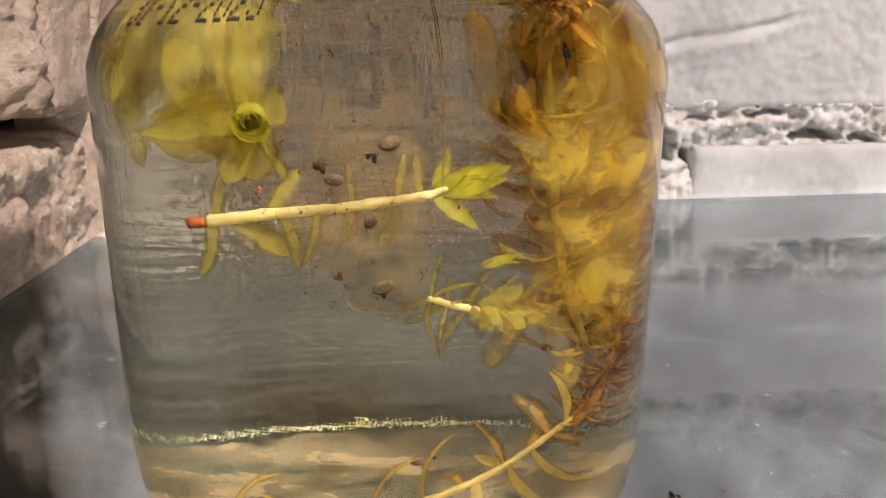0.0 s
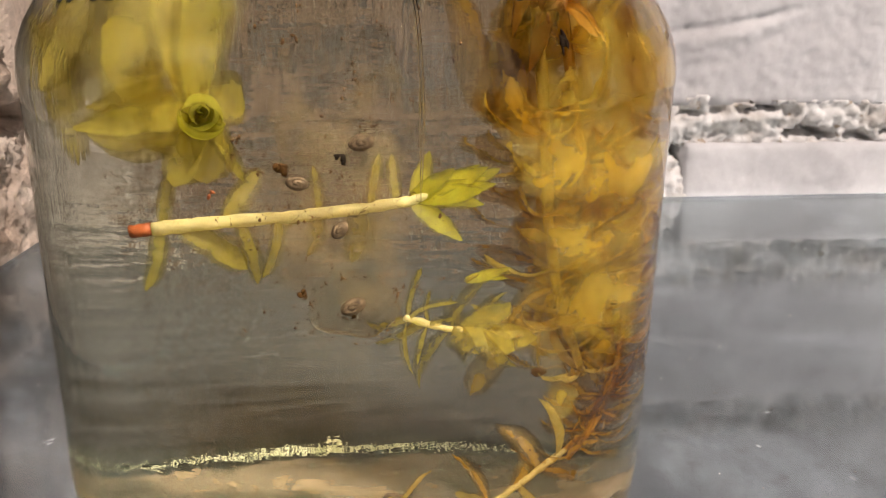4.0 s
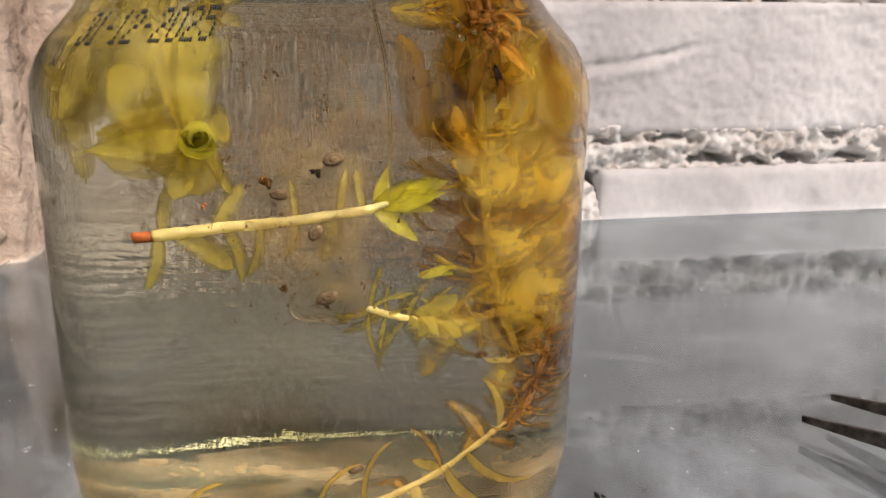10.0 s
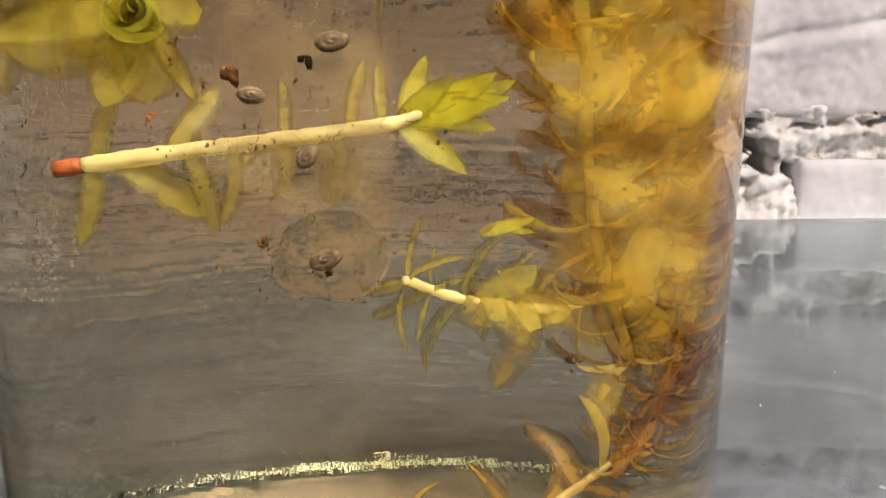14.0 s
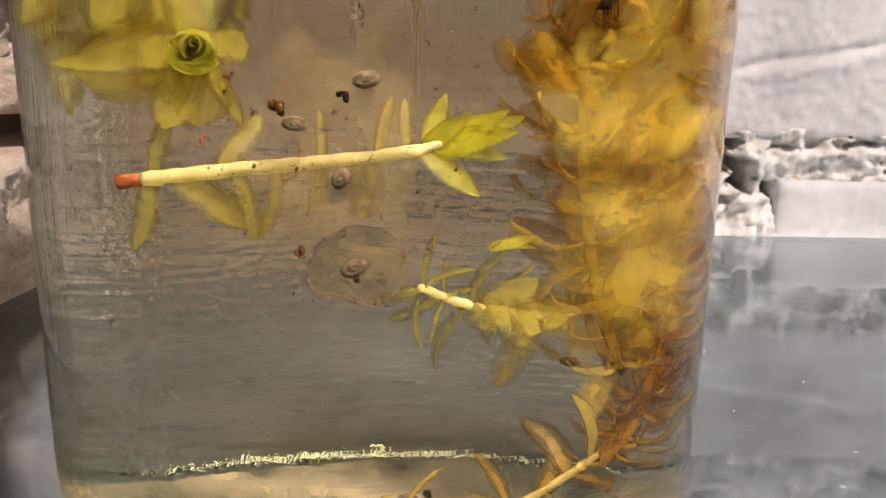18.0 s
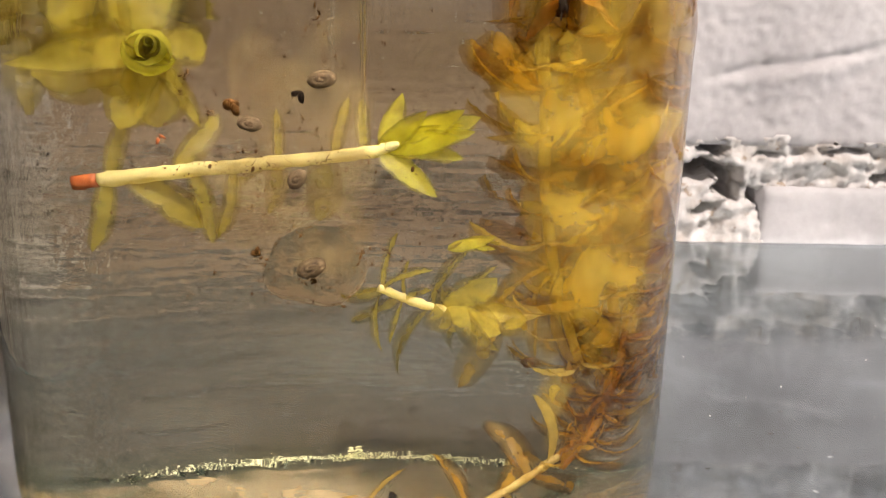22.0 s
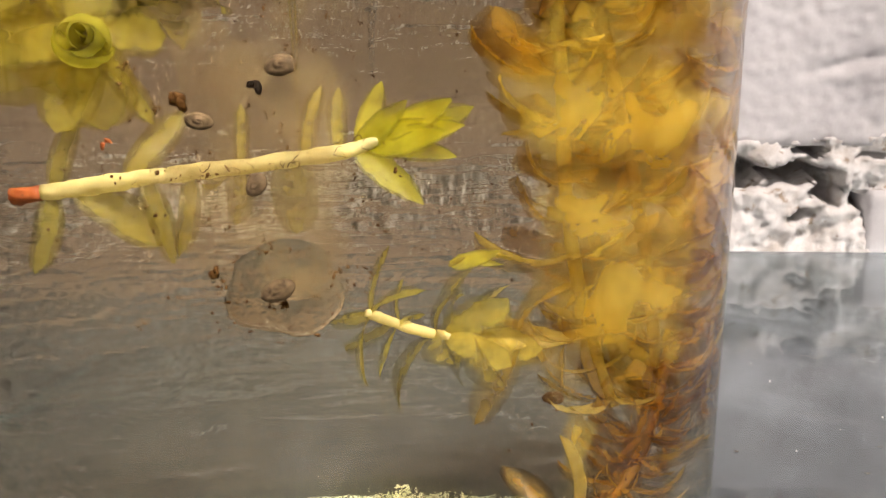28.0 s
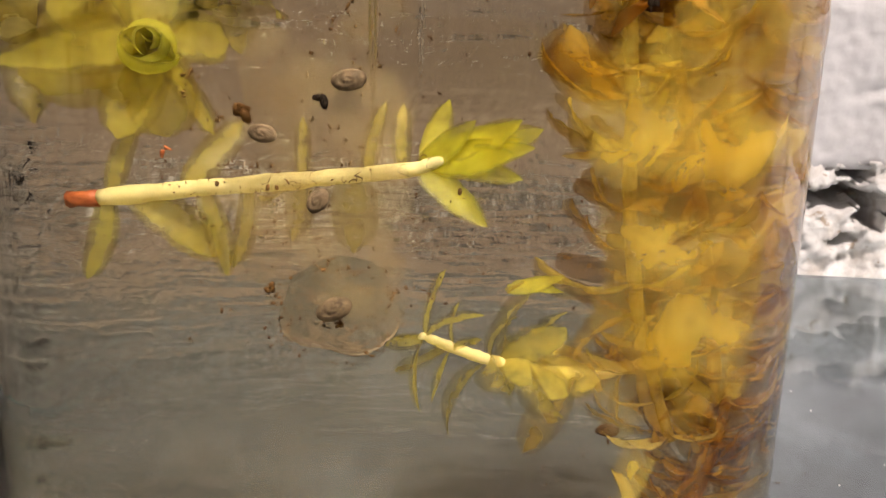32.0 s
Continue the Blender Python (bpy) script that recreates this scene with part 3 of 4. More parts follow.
def flared(profile):
    """The jar widens a little from its heel to its shoulder."""
    return [(r * (1 + (0.025 * min(1, max(0, (z - 0.018) / 0.050)) if z < 0.078 else 0.025 - 0.015 * min(1, (z - 0.078) / 0.014))), z) for r, z in profile]


OUTER, INNER = flared(OUTER), flared(INNER)
body = part("jar_body", lathe(OUTER + INNER, 128), JAR_GLASS, jar)
body.visible_shadow = False
LEVEL = 0.0858
wet = [(0.0, LEVEL), (0.0305, LEVEL)] + [(r + 0.0002, z - (0.0002 if z < 0.02 else 0)) for r, z in INNER if z < LEVEL - 0.0005]
wet[-1] = (0.0, wet[-1][1])
water = part("water", lathe(wet, 128), WATER)
water.visible_shadow = False
tagged(water, "clear slightly yellow water filling the jar", "water", kind="stuff")


def inner_z(r):
    """Height of the jar's inside floor at radius r."""
    for (r1, z1), (r0, z0) in zip(INNER[-10:], INNER[-9:]):
        if r0 <= r <= r1:
            return z0 + (z1 - z0) * (r - r0) / (r1 - r0)
    return INNER[-1][1]


def on_jar(az, z, lift=0.0):
    """Point and outward normal on the jar's outside; az in radians from -y towards +x."""
    for (r0, z0), (r1, z1) in zip(OUTER[6:], OUTER[7:]):
        if z0 <= z <= z1:
            r = r0 + (r1 - r0) * (z - z0) / (z1 - z0)
            slope = (r1 - r0) / (z1 - z0)
            break
    else:
        r, slope = 0.04, 0
    n = Vector((math.sin(az), -math.cos(az), -slope)).normalized()
    return Vector((r * math.sin(az), -r * math.cos(az), z)) + n * lift, n


# mould seams: a pair of fine ridges, broad over the shoulder and fading further down
for az in (0.118, math.pi + 0.118):
    bm = bmesh.new()
    for side in (-1, 1):
        line, thick = [], []
        for i in range(61):
            z = 0.0585 + 0.0280 * i / 60
            top = min(1.0, max(0.0, (z - 0.0625) / 0.006))
            wide = 0.00001 + 0.00010 * top * (1 + 0.4 * noise.noise(Vector((side, 3, z * 260))))
            line.append(on_jar(az + side * (0.001 + 0.0028 * top) + 0.003 * noise.noise(Vector((1, 0, z * 90))), z, 0.4 * wide)[0])
            thick.append(wide)
        tube(line, thick, 8, bm)
    ob = part("mould_seam", bm, JAR_GLASS, jar)
    ob.visible_shadow = False

# date stamped in dots on the shoulder
GLYPH = {"3": "01110 10001 00001 00110 00001 10001 01110", "1": "00100 01100 00100 00100 00100 00100 01110", "2": "01110 10001 00001 00110 01000 10000 11111",
         "0": "01110 10001 10001 10001 10001 10001 01110", "5": "11111 10000 11110 00001 00001 10001 01110", "-": "00000 00000 00000 01110 00000 00000 00000"}
bm = bmesh.new()
for k, ch in enumerate("31-12-2025"):
    for row, bits in enumerate(GLYPH[ch].split()):
        for c, bit in enumerate(bits):
            if bit == "1":
                az = -0.965 + 0.0570 * k + 0.0090 * c + 0.0022 * (6 - row)
                p, n = on_jar(az, 0.0836 - 0.00058 * row + 0.00012 * k, 0.00010)
                m = Matrix.Translation(p) @ n.to_track_quat("Z", "Y").to_matrix().to_4x4() @ Matrix.Diagonal((0.85, 2.1, 0.35, 1))
                bmesh.ops.create_icosphere(bm, subdivisions=1, radius=0.00021, matrix=m)
part("date_print", bm, INK, jar, "black dotted date print")

# stippled ring on the heel
bm = bmesh.new()
for row in range(3):
    for k in range(132):
        az = 2 * math.pi * (k + 0.5 * (row % 2)) / 132
        p, n = on_jar(az, 0.0040 + row * 0.0017, 0.0)
        m = Matrix.Translation(p) @ n.to_track_quat("Z", "Y").to_matrix().to_4x4() @ Matrix.Diagonal((1.3, 0.7, 0.6, 1))
        bmesh.ops.create_icosphere(bm, subdivisions=1, radius=0.00055, matrix=m)
ring = part("stippled_ring", bm, JAR_GLASS, jar, "ring of small raised glass dots")
ring.visible_shadow = False


# ---- waterweed ----
STRIPS = (-1, -0.75, -0.4, 0, 0.4, 0.75, 1)     # across a leaf


def leaf_mesh(mat, length, width, curl, fold, sway=0.0, n=9, blunt=0.7):
    """A blunt blade along +x from its base, facing +z; curl bends it down over its length, sway sideways."""
    bm = bmesh.new()
    rows = []
    for i in range(n + 1):
        u = i / n
        a = curl * u
        x = length * (math.sin(a) / curl if abs(curl) > 1e-3 else u)
        z = -length * ((1 - math.cos(a)) / curl if abs(curl) > 1e-3 else 0)
        w = width * 0.5 * max(0.05, (2.1 if blunt > 0.6 else 1.65) * (u + 0.06) ** 0.5 * (1 - u) ** blunt)
        w *= 1 + 0.03 * math.sin(11 * u)
        nx, nz = math.sin(a), math.cos(a)
        y0 = sway * length * u * u
        rows.append([bm.verts.new((x + nx * fold * s * s * w, y0 + s * w, z + nz * fold * s * s * w + 0.10 * w * math.sin(7 * u + 2 * s))) for s in STRIPS])
    for a, b in zip(rows, rows[1:]):
        for k in range(len(STRIPS) - 1):
            bm.faces.new((a[k], b[k], b[k + 1], a[k + 1]))
    me = mesh_of(bm, "leaf", mat)
    me.attributes.new("margin", "FLOAT", "POINT").data.foreach_set("value", [abs(s) for _ in rows for s in STRIPS])
    return me


def leaf_set(mat, length, width, curls=(0.2, 1.3), sway=0.25, seed=0, blunt=0.7):
    rnd = random.Random(seed)
    return [leaf_mesh(mat, length * rnd.uniform(0.88, 1.1), width * rnd.uniform(0.85, 1.15), rnd.uniform(*curls), rnd.uniform(0.05, 0.4), rnd.uniform(-sway, sway), blunt=blunt) for _ in range(7)]


SETS = {"green": leaf_set(LEAF_GREEN, 0.0098, 0.0029, (0.2, 0.8), 0.15, seed=1, blunt=0.5), "tip": leaf_set(LEAF_TIP, 0.0072, 0.0025, (-0.4, 0.4), 0.12, 2), "pale": leaf_set(LEAF_PALE, 0.0112, 0.0044, seed=3),
        "amber": leaf_set(LEAF_AMBER, 0.0094, 0.0054, (0.1, 1.5), 0.35, 4, 0.35), "brown": leaf_set(LEAF_BROWN, 0.0075, 0.0028, (0.2, 2.0), 0.4, 8), "thin": leaf_set(LEAF_PALE, 0.0092, 0.0020, (0.9, 2.0), 0.4, 5), "ribbon": leaf_set(LEAF_FLOOR, 0.0096, 0.0022, (0.8, 1.7), 0.15, 15, 0.5), "blade": leaf_set(LEAF_FLOOR, 0.0088, 0.0034, (0.3, 1.0), 0.2, 16, 0.5),
        "rusty": leaf_set(LEAF_RUSTY, 0.0090, 0.0042, (0.4, 1.9), 0.35, 24, 0.35), "curl": leaf_set(LEAF_RUSTY, 0.0085, 0.0030, (0.6, 1.9), 0.4, 25, 0.45),
        "wide": leaf_set(LEAF_ROSE, 0.0098, 0.0062, (-0.3, 0.8), 0.15, 7, 0.45), "long": leaf_set(LEAF_ROSE, 0.0150, 0.0052, (0.2, 0.6), 0.1, 10, 0.9)}
R_IN = 0.0366


def put_leaf(parent, kind, base, out, up, rnd, size=1.0, reach=0.0100):
    """A leaf at base, growing along out, its face towards up, turned aside where the glass is in the way."""
    base, out = Vector(base), Vector(out).normalized()
    for _ in range(14):
        tip = base + out * reach * size
        r = math.hypot(tip.x, tip.y)
        limit = R_IN if tip.z < 0.072 else R_IN - 0.45 * (tip.z - 0.072)
        if r < limit and 0.010 < tip.z < LEVEL - 0.001:
            break
        push = Vector((-tip.x, -tip.y, 0)).normalized() * 0.35 if r >= limit else Vector()
        push.z += 0.35 if tip.z <= 0.010 else (-0.35 if tip.z >= LEVEL - 0.001 else 0)
        out = (out + push).normalized()
        size *= 0.96
    side_v = Vector(up).cross(out)
    side_v = side_v.normalized() if side_v.length > 1e-5 else out.orthogonal().normalized()
    top_v = out.cross(side_v)
    m = Matrix((out, side_v, top_v)).transposed().to_4x4()
    ob = new("leaf", rnd.choice(SETS[kind]))
    ob.parent = parent
    ob.matrix_basis = Matrix.Translation(base) @ m @ Matrix.Diagonal((size, size * rnd.uniform(0.85, 1.15), size, 1))
    return ob


def shoot(label, points, radius, stem_mat, kinds=(), nodes=0, per=4, spread=(0.9, 0.9), size=(1.0, 1.0), start=0.03, seed=1, skip=0.0, cut=False, leaves=(), stray=0.2):
    """A length of waterweed: a stem, whorls of leaves, and single leaves given as (share of the stem, direction, kind, size)."""
    rnd = random.Random(seed)
    line = smooth_line(points, 60)
    plant = new("waterweed")
    tagged(plant, label, "water plant", group="waterweed in the jar")
    part("stem", tube(line, [radius * (1 - 0.25 * i / 59 + (0.05 if i % 10 == 5 else 0)) for i in range(60)], 12, wobble=0.12), stem_mat, plant)
    if cut:
        d = (line[0] - line[1]).normalized()
        part("cut_end", tube([line[0] + d * (0.0001 + 0.0024 * q) for q in (0, 0.3, 0.7, 1)], [radius * 1.05, radius * 1.1, radius * 1.02, radius * 0.9], 12, wobble=0.3), CUT_RED, plant, "reddish-brown cut end")
    for k in range(nodes):
        u = start + (1 - start) * k / max(1, nodes - 1)
        u = min(1, max(0, u + stray * 0.08 * rnd.uniform(-1, 1)))
        i = min(58, int(u * 59))
        c, d = line[i], (line[i + 1] - line[i]).normalized()
        s = d.orthogonal().normalized()
        turn = rnd.uniform(0, 6.28)
        kind = kinds[min(len(kinds) - 1, int(u * len(kinds)))]
        wide = spread[0] + (spread[1] - spread[0]) * u
        for q in range(per):
            if rnd.random() < skip:
                continue
            radial = Matrix.Rotation(turn + 2 * math.pi * q / per + rnd.uniform(-0.3, 0.3), 3, d) @ s
            out = radial * wide + d * (1.1 - wide) + Vector([rnd.uniform(-stray, stray) for _ in range(3)])
            put_leaf(plant, kind, c + radial * radius * 0.7, out, d + Vector([rnd.uniform(-stray, stray) for _ in range(3)]) * 1.5, rnd, (size[0] + (size[1] - size[0]) * u) * rnd.uniform(0.8 - stray, 1.15))
    for u, out, kind, scale, *face in leaves:
        i = min(58, int(u * 59))
        facing = Vector(face[0] if face else (0.25, -1, 0.2))
        put_leaf(plant, kind, line[i], out, facing, rnd, scale)
    return plant


# cut piece in front
shoot("yellow-green waterweed cutting with a red cut end", [(-0.0203, -0.0130, 0.0550), (-0.0131, -0.0155, 0.0564), (-0.0074, -0.0175, 0.0573), (-0.0012, -0.0185, 0.0582), (0.0045, -0.0190, 0.0591)], 0.00083, STEM_PALE,
      cut=True, seed=3, leaves=[(0.03, (0.02, -0.2, -1), "green", 0.85), (0.05, (0.10, 0.1, 1), "green", 0.75), (0.10, (0.85, -0.2, -0.45), "wide", 0.78), (0.30, (0.42, -0.25, -1), "green", 0.95), (0.25, (0.55, 0.1, 0.85), "green", 0.85),
                                 (0.46, (0.02, -0.1, -1), "green", 0.80), (0.62, (0.15, -0.1, -1), "pale", 0.62), (0.64, (-0.05, 0.3, 1), "green", 0.60), (0.78, (0.05, 0.2, -1), "pale", 0.70), (0.84, (0.1, -0.1, 1), "green", 0.62),
                                 (0.95, (-0.15, 0.1, 1), "green", 0.62), (0.55, (0.1, 0.8, -0.6), "pale", 0.7)])
shoot("fresh green waterweed shoot tip", [(0.0042, -0.0190, 0.0590), (0.0058, -0.0192, 0.0597), (0.0074, -0.0190, 0.0603)], 0.0006, STEM_PALE, seed=7,
      leaves=[(0.2, (0.7, -0.2, -0.75), "tip", 0.95), (0.3, (0.2, 0.1, 1), "tip", 0.7), (0.4, (1, -0.3, 0.05), "tip", 0.9), (0.5, (1, -0.2, 0.45), "tip", 1.0), (0.6, (1, 0.2, 0.25), "tip", 1.0), (0.55, (1, 0.4, 0.55), "tip", 0.9), (0.5, (1, 0.1, -0.15), "tip", 0.8), (0.7, (1, -0.1, 0.3), "tip", 0.8), (0.3, (1, -0.25, 0.28), "tip", 1.05), (0.35, (1, -0.3, 0.5), "tip", 0.85), (0.2, (0.8, -0.3, 0.75), "tip", 0.8), (0.6, (1, 0.0, 0.38), "tip", 0.9)])
# rosette that faces the front, on a stem rising behind it
shoot("leafy yellow-green waterweed rosette seen end-on", [(-0.0215, -0.0020, 0.0850), (-0.0200, -0.0080, 0.0790), (-0.0170, -0.0130, 0.0720), (-0.0152, -0.0170, 0.0682)], 0.0006, LEAF_PALE, seed=11,
      leaves=[(0.97, (-1, -0.05, -0.14), "long", 0.86), (0.95, (-0.9, 0.35, -0.42), "wide", 1.25), (0.95, (-0.6, 0.4, -0.8), "wide", 1.0), (0.95, (-0.75, 0.45, 0.25), "wide", 1.25), (0.99, (-0.30, -0.15, -1), "wide", 0.88), (0.99, (0.20, -0.1, -1), "wide", 0.88), (0.97, (0.62, 0.05, -0.9), "green", 0.95),
              (0.92, (0.15, 0.3, 1), "wide", 1.1), (0.92, (-0.35, 0.5, 1), "wide", 1.15), (0.95, (0.9, 0.5, 0.05), "wide", 0.75), (0.90, (-1, 0.6, 0.05), "long", 0.8)])
def wrapped_leaf(radius, depth, start, arc, tilt, seed):
    """A young leaf rolled round the bud's axis (+z), from its foot to a rim that bends inwards."""
    bm, far, grid = bmesh.new(), [], []
    for j in range(15):
        v = j / 14
        row = []
        for i in range(25):
            u = i / 24
            e = abs(2 * u - 1)
            a = start + arc * (u - 0.5) + 0.08 * math.sin(5 * v + seed)
            top = v * (1 - 0.45 * e ** 3)
            r = radius * math.sin(0.25 + 2.25 * top) * (1 + 0.05 * noise.noise(Vector((2 * u, 3 * v, seed))))
            row.append(bm.verts.new((r * math.cos(a), r * math.sin(a) * 0.94 + 0.42 * (0.0023 - radius), depth * (top - 0.35) + tilt * r * math.cos(a - start))))
            far.append(max(e ** 3, v ** 6))
        grid.append(row)
    for p, q in zip(grid, grid[1:]):
        for i in range(24):
            bm.faces.new((p[i], p[i + 1], q[i + 1], q[i]))
    return bm, far


bud = new("waterweed")
tagged(bud, "tight olive-green waterweed bud of rolled leaves", "water plant", group="waterweed in the jar")
bud.matrix_world = Matrix.Translation((-0.0152, -0.0176, 0.0681)) @ Vector((0.10, -1, 0.12)).to_track_quat("Z", "Y").to_matrix().to_4x4()
for k, (radius, depth, start, arc, tilt) in enumerate(((0.0023, 0.0030, -1.9, 3.6, 0.10), (0.0020, 0.0034, 1.2, 3.4, 0.05), (0.0016, 0.0036, -0.6, 3.8, 0.08), (0.0012, 0.0037, 2.6, 3.6, 0.0), (0.0008, 0.0038, 0.4, 4.2, 0.05), (0.0004, 0.0038, 3.0, 5.0, 0.0))):
    bm, far = wrapped_leaf(radius, depth, start, arc, tilt, k)
    ob = part("leaf", bm, LEAF_BUD if k > 0 else LEAF_TIP, bud)
    ob.data.attributes.new("margin", "FLOAT", "POINT").data.foreach_set("value", far)
shoot("pale waterweed stem in the upper part of the jar", [(-0.0285, 0.0020, 0.0690), (-0.0270, 0.0000, 0.0750), (-0.0240, -0.0010, 0.0810), (-0.0190, 0.0000, 0.0860)], 0.0009, STEM_PALE, ("pale",), 5, 4, (0.9, 0.9), (1.3, 1.2), 0.05, 13, stray=0.4)
shoot("pale waterweed stem deep in the upper part of the jar", [(-0.0180, 0.0120, 0.0720), (-0.0160, 0.0080, 0.0790), (-0.0120, 0.0040, 0.0865)], 0.0009, STEM_PALE, ("pale",), 3, 4, (0.9, 0.9), (1.2, 1.2), 0.05, 14, stray=0.4)
shoot("pale waterweed stem crossing the upper part of the jar", [(-0.0300, 0.0060, 0.0760), (-0.0240, 0.0090, 0.0800), (-0.0150, 0.0090, 0.0820), (-0.0110, 0.0070, 0.0840)], 0.0009, STEM_PALE, ("pale",), 4, 4, (0.9, 0.9), (1.2, 1.1), 0.05, 15, stray=0.4)
# crowded amber stems
shoot("crowded amber waterweed stem standing upright", [(0.0199, -0.0020, 0.0870), (0.0206, -0.0020, 0.0720), (0.0236, -0.0030, 0.0559), (0.0252, -0.0030, 0.0425), (0.0258, -0.0040, 0.0310), (0.0235, -0.0060, 0.0235)], 0.0006, LEAF_AMBER,
      ("amber", "amber", "amber", "curl"), 17, 6, (1.0, 0.95), (1.0, 0.95), 0.05, 21, stray=0.35)
shoot("amber waterweed stem pressed against the glass", [(0.0290, 0.0080, 0.0800), (0.0310, 0.0050, 0.0680), (0.0305, 0.0020, 0.0540), (0.0300, 0.0020, 0.0400), (0.0285, 0.0030, 0.0280)], 0.0006, LEAF_RUSTY, ("rusty", "rusty", "curl"), 18, 5, (1.0, 0.95), (1.0, 0.95), 0.04, 22, stray=0.35)
shoot("amber waterweed stem behind the others", [(0.0190, 0.0110, 0.0860), (0.0195, 0.0100, 0.0700), (0.0190, 0.0090, 0.0560), (0.0195, 0.0080, 0.0420), (0.0225, 0.0050, 0.0290)], 0.0006, LEAF_AMBER, ("amber", "amber", "rusty", "curl"), 13, 5, (1.0, 0.95), (1.1, 1.0), 0.04, 23, stray=0.35)
shoot("amber waterweed stem in front of the others", [(0.0170, -0.0060, 0.0800), (0.0185, -0.0075, 0.0660), (0.0190, -0.0080, 0.0540), (0.0205, -0.0085, 0.0430), (0.0230, -0.0080, 0.0330)], 0.0006, LEAF_AMBER, ("amber", "amber", "ribbon"), 12, 5, (1.0, 1.0), (0.95, 0.95), 0.04, 24, 0.2, stray=0.35)
shoot("brown decayed top of a waterweed stem", [(0.0195, -0.0050, 0.0720), (0.0200, -0.0055, 0.0770), (0.0198, -0.0050, 0.0830)], 0.0007, BROWN, ("brown",), 5, 5, (0.8, 0.6), (0.8, 0.9), 0.1, 25)
shoot("small pale side shoot of waterweed", [(0.0220, -0.0030, 0.0400), (0.0156, -0.0070, 0.0392), (0.0088, -0.0120, 0.0416), (0.0042, -0.0150, 0.0441)], 0.0006, STEM_PALE, ("amber", "amber", "pale", "green"), 7, 4, (0.85, 0.8), (0.95, 0.6), 0.05, 31, 0.1,
      leaves=[(0.97, (-0.9, -0.2, -0.35), "thin", 0.8), (0.85, (-0.8, -0.1, -0.5), "thin", 0.8), (0.6, (0.6, -0.5, 0.5), "wide", 0.7), (0.62, (0.7, -0.6, -0.2), "wide", 0.75), (0.5, (0.7, -0.6, 0.15), "wide", 0.8)])
# stem along the floor of the jar
shoot("amber waterweed stem with curled leaves on the jar floor", [(-0.0225, -0.0135, 0.0122), (-0.0140, -0.0200, 0.0126), (-0.0032, -0.0212, 0.0145), (0.0041, -0.0202, 0.0165), (0.0106, -0.0180, 0.0186), (0.0162, -0.014, 0.0207), (0.0220, -0.0095, 0.0238)], 0.0006, STEM_AMBER,
      cut=True, seed=41, leaves=[(0.07, (-0.05, 0.1, 1), "ribbon", 1.15, (-0.95, -0.3, 0)), (0.08, (0.15, -0.6, -0.3), "blade", 0.95), (0.2, (0.0, 0.1, 1), "ribbon", 0.8, (0.9, -0.4, 0)), (0.21, (0.5, -0.5, 0.05), "blade", 0.6),
                                 (0.35, (-0.1, 0.1, 1), "ribbon", 1.2, (-0.95, -0.3, 0)), (0.36, (0.25, -0.6, -0.3), "blade", 0.9), (0.49, (-0.2, 0.1, 1), "ribbon", 1.05, (-0.9, -0.4, 0)), (0.50, (0.1, -0.7, -0.45), "ribbon", 1.25, (-0.9, -0.3, 0)),
                                 (0.64, (0.1, -0.6, -0.5), "blade", 0.75), (0.60, (-0.3, 0.8, 0.6), "rusty", 0.7), (0.74, (-0.12, 0.1, 1), "curl", 1.05, (0.9, -0.4, 0)), (0.75, (0.1, -0.6, -0.7), "ribbon", 1.3, (-0.9, -0.4, 0.3)), (0.76, (-0.9, 0.1, 0.15), "blade", 0.6),
                                 (0.82, (0.55, 0.3, 0.5), "curl", 0.9), (0.84, (0.4, -0.4, -0.7), "ribbon", 1.2, (-0.7, -0.6, 0.4)), (0.90, (-0.25, 0.1, 1), "curl", 0.95), (0.91, (0.9, 0.1, -0.3), "curl", 1.1), (0.96, (0.3, -0.2, 1), "ribbon", 1.0, (0.8, -0.6, 0)), (0.97, (0.8, -0.2, 0.6), "rusty", 0.8)])
shoot("short rusty waterweed shoot above the jar floor", [(0.0275, -0.0040, 0.0430), (0.0270, -0.0075, 0.0340), (0.0250, -0.0100, 0.0270), (0.0215, -0.0120, 0.0225)], 0.0005, LEAF_RUSTY, ("rusty", "curl", "curl"), 9, 5, (1.0, 1.0), (0.85, 0.85), 0.05, 27, 0.1, stray=0.5)
# small bright curl beside the crowded stems
shoot("short bright yellow curl of waterweed", [(0.0104, -0.0128, 0.0480), (0.0116, -0.0128, 0.0488), (0.0132, -0.0120, 0.0490), (0.0150, -0.0105, 0.0484)], 0.00022, LEAF_GREEN, seed=43,
      leaves=[(0.05, (0.95, -0.1, 0.25), "tip", 0.62), (0.3, (0.9, 0, -0.2), "tip", 0.5)])

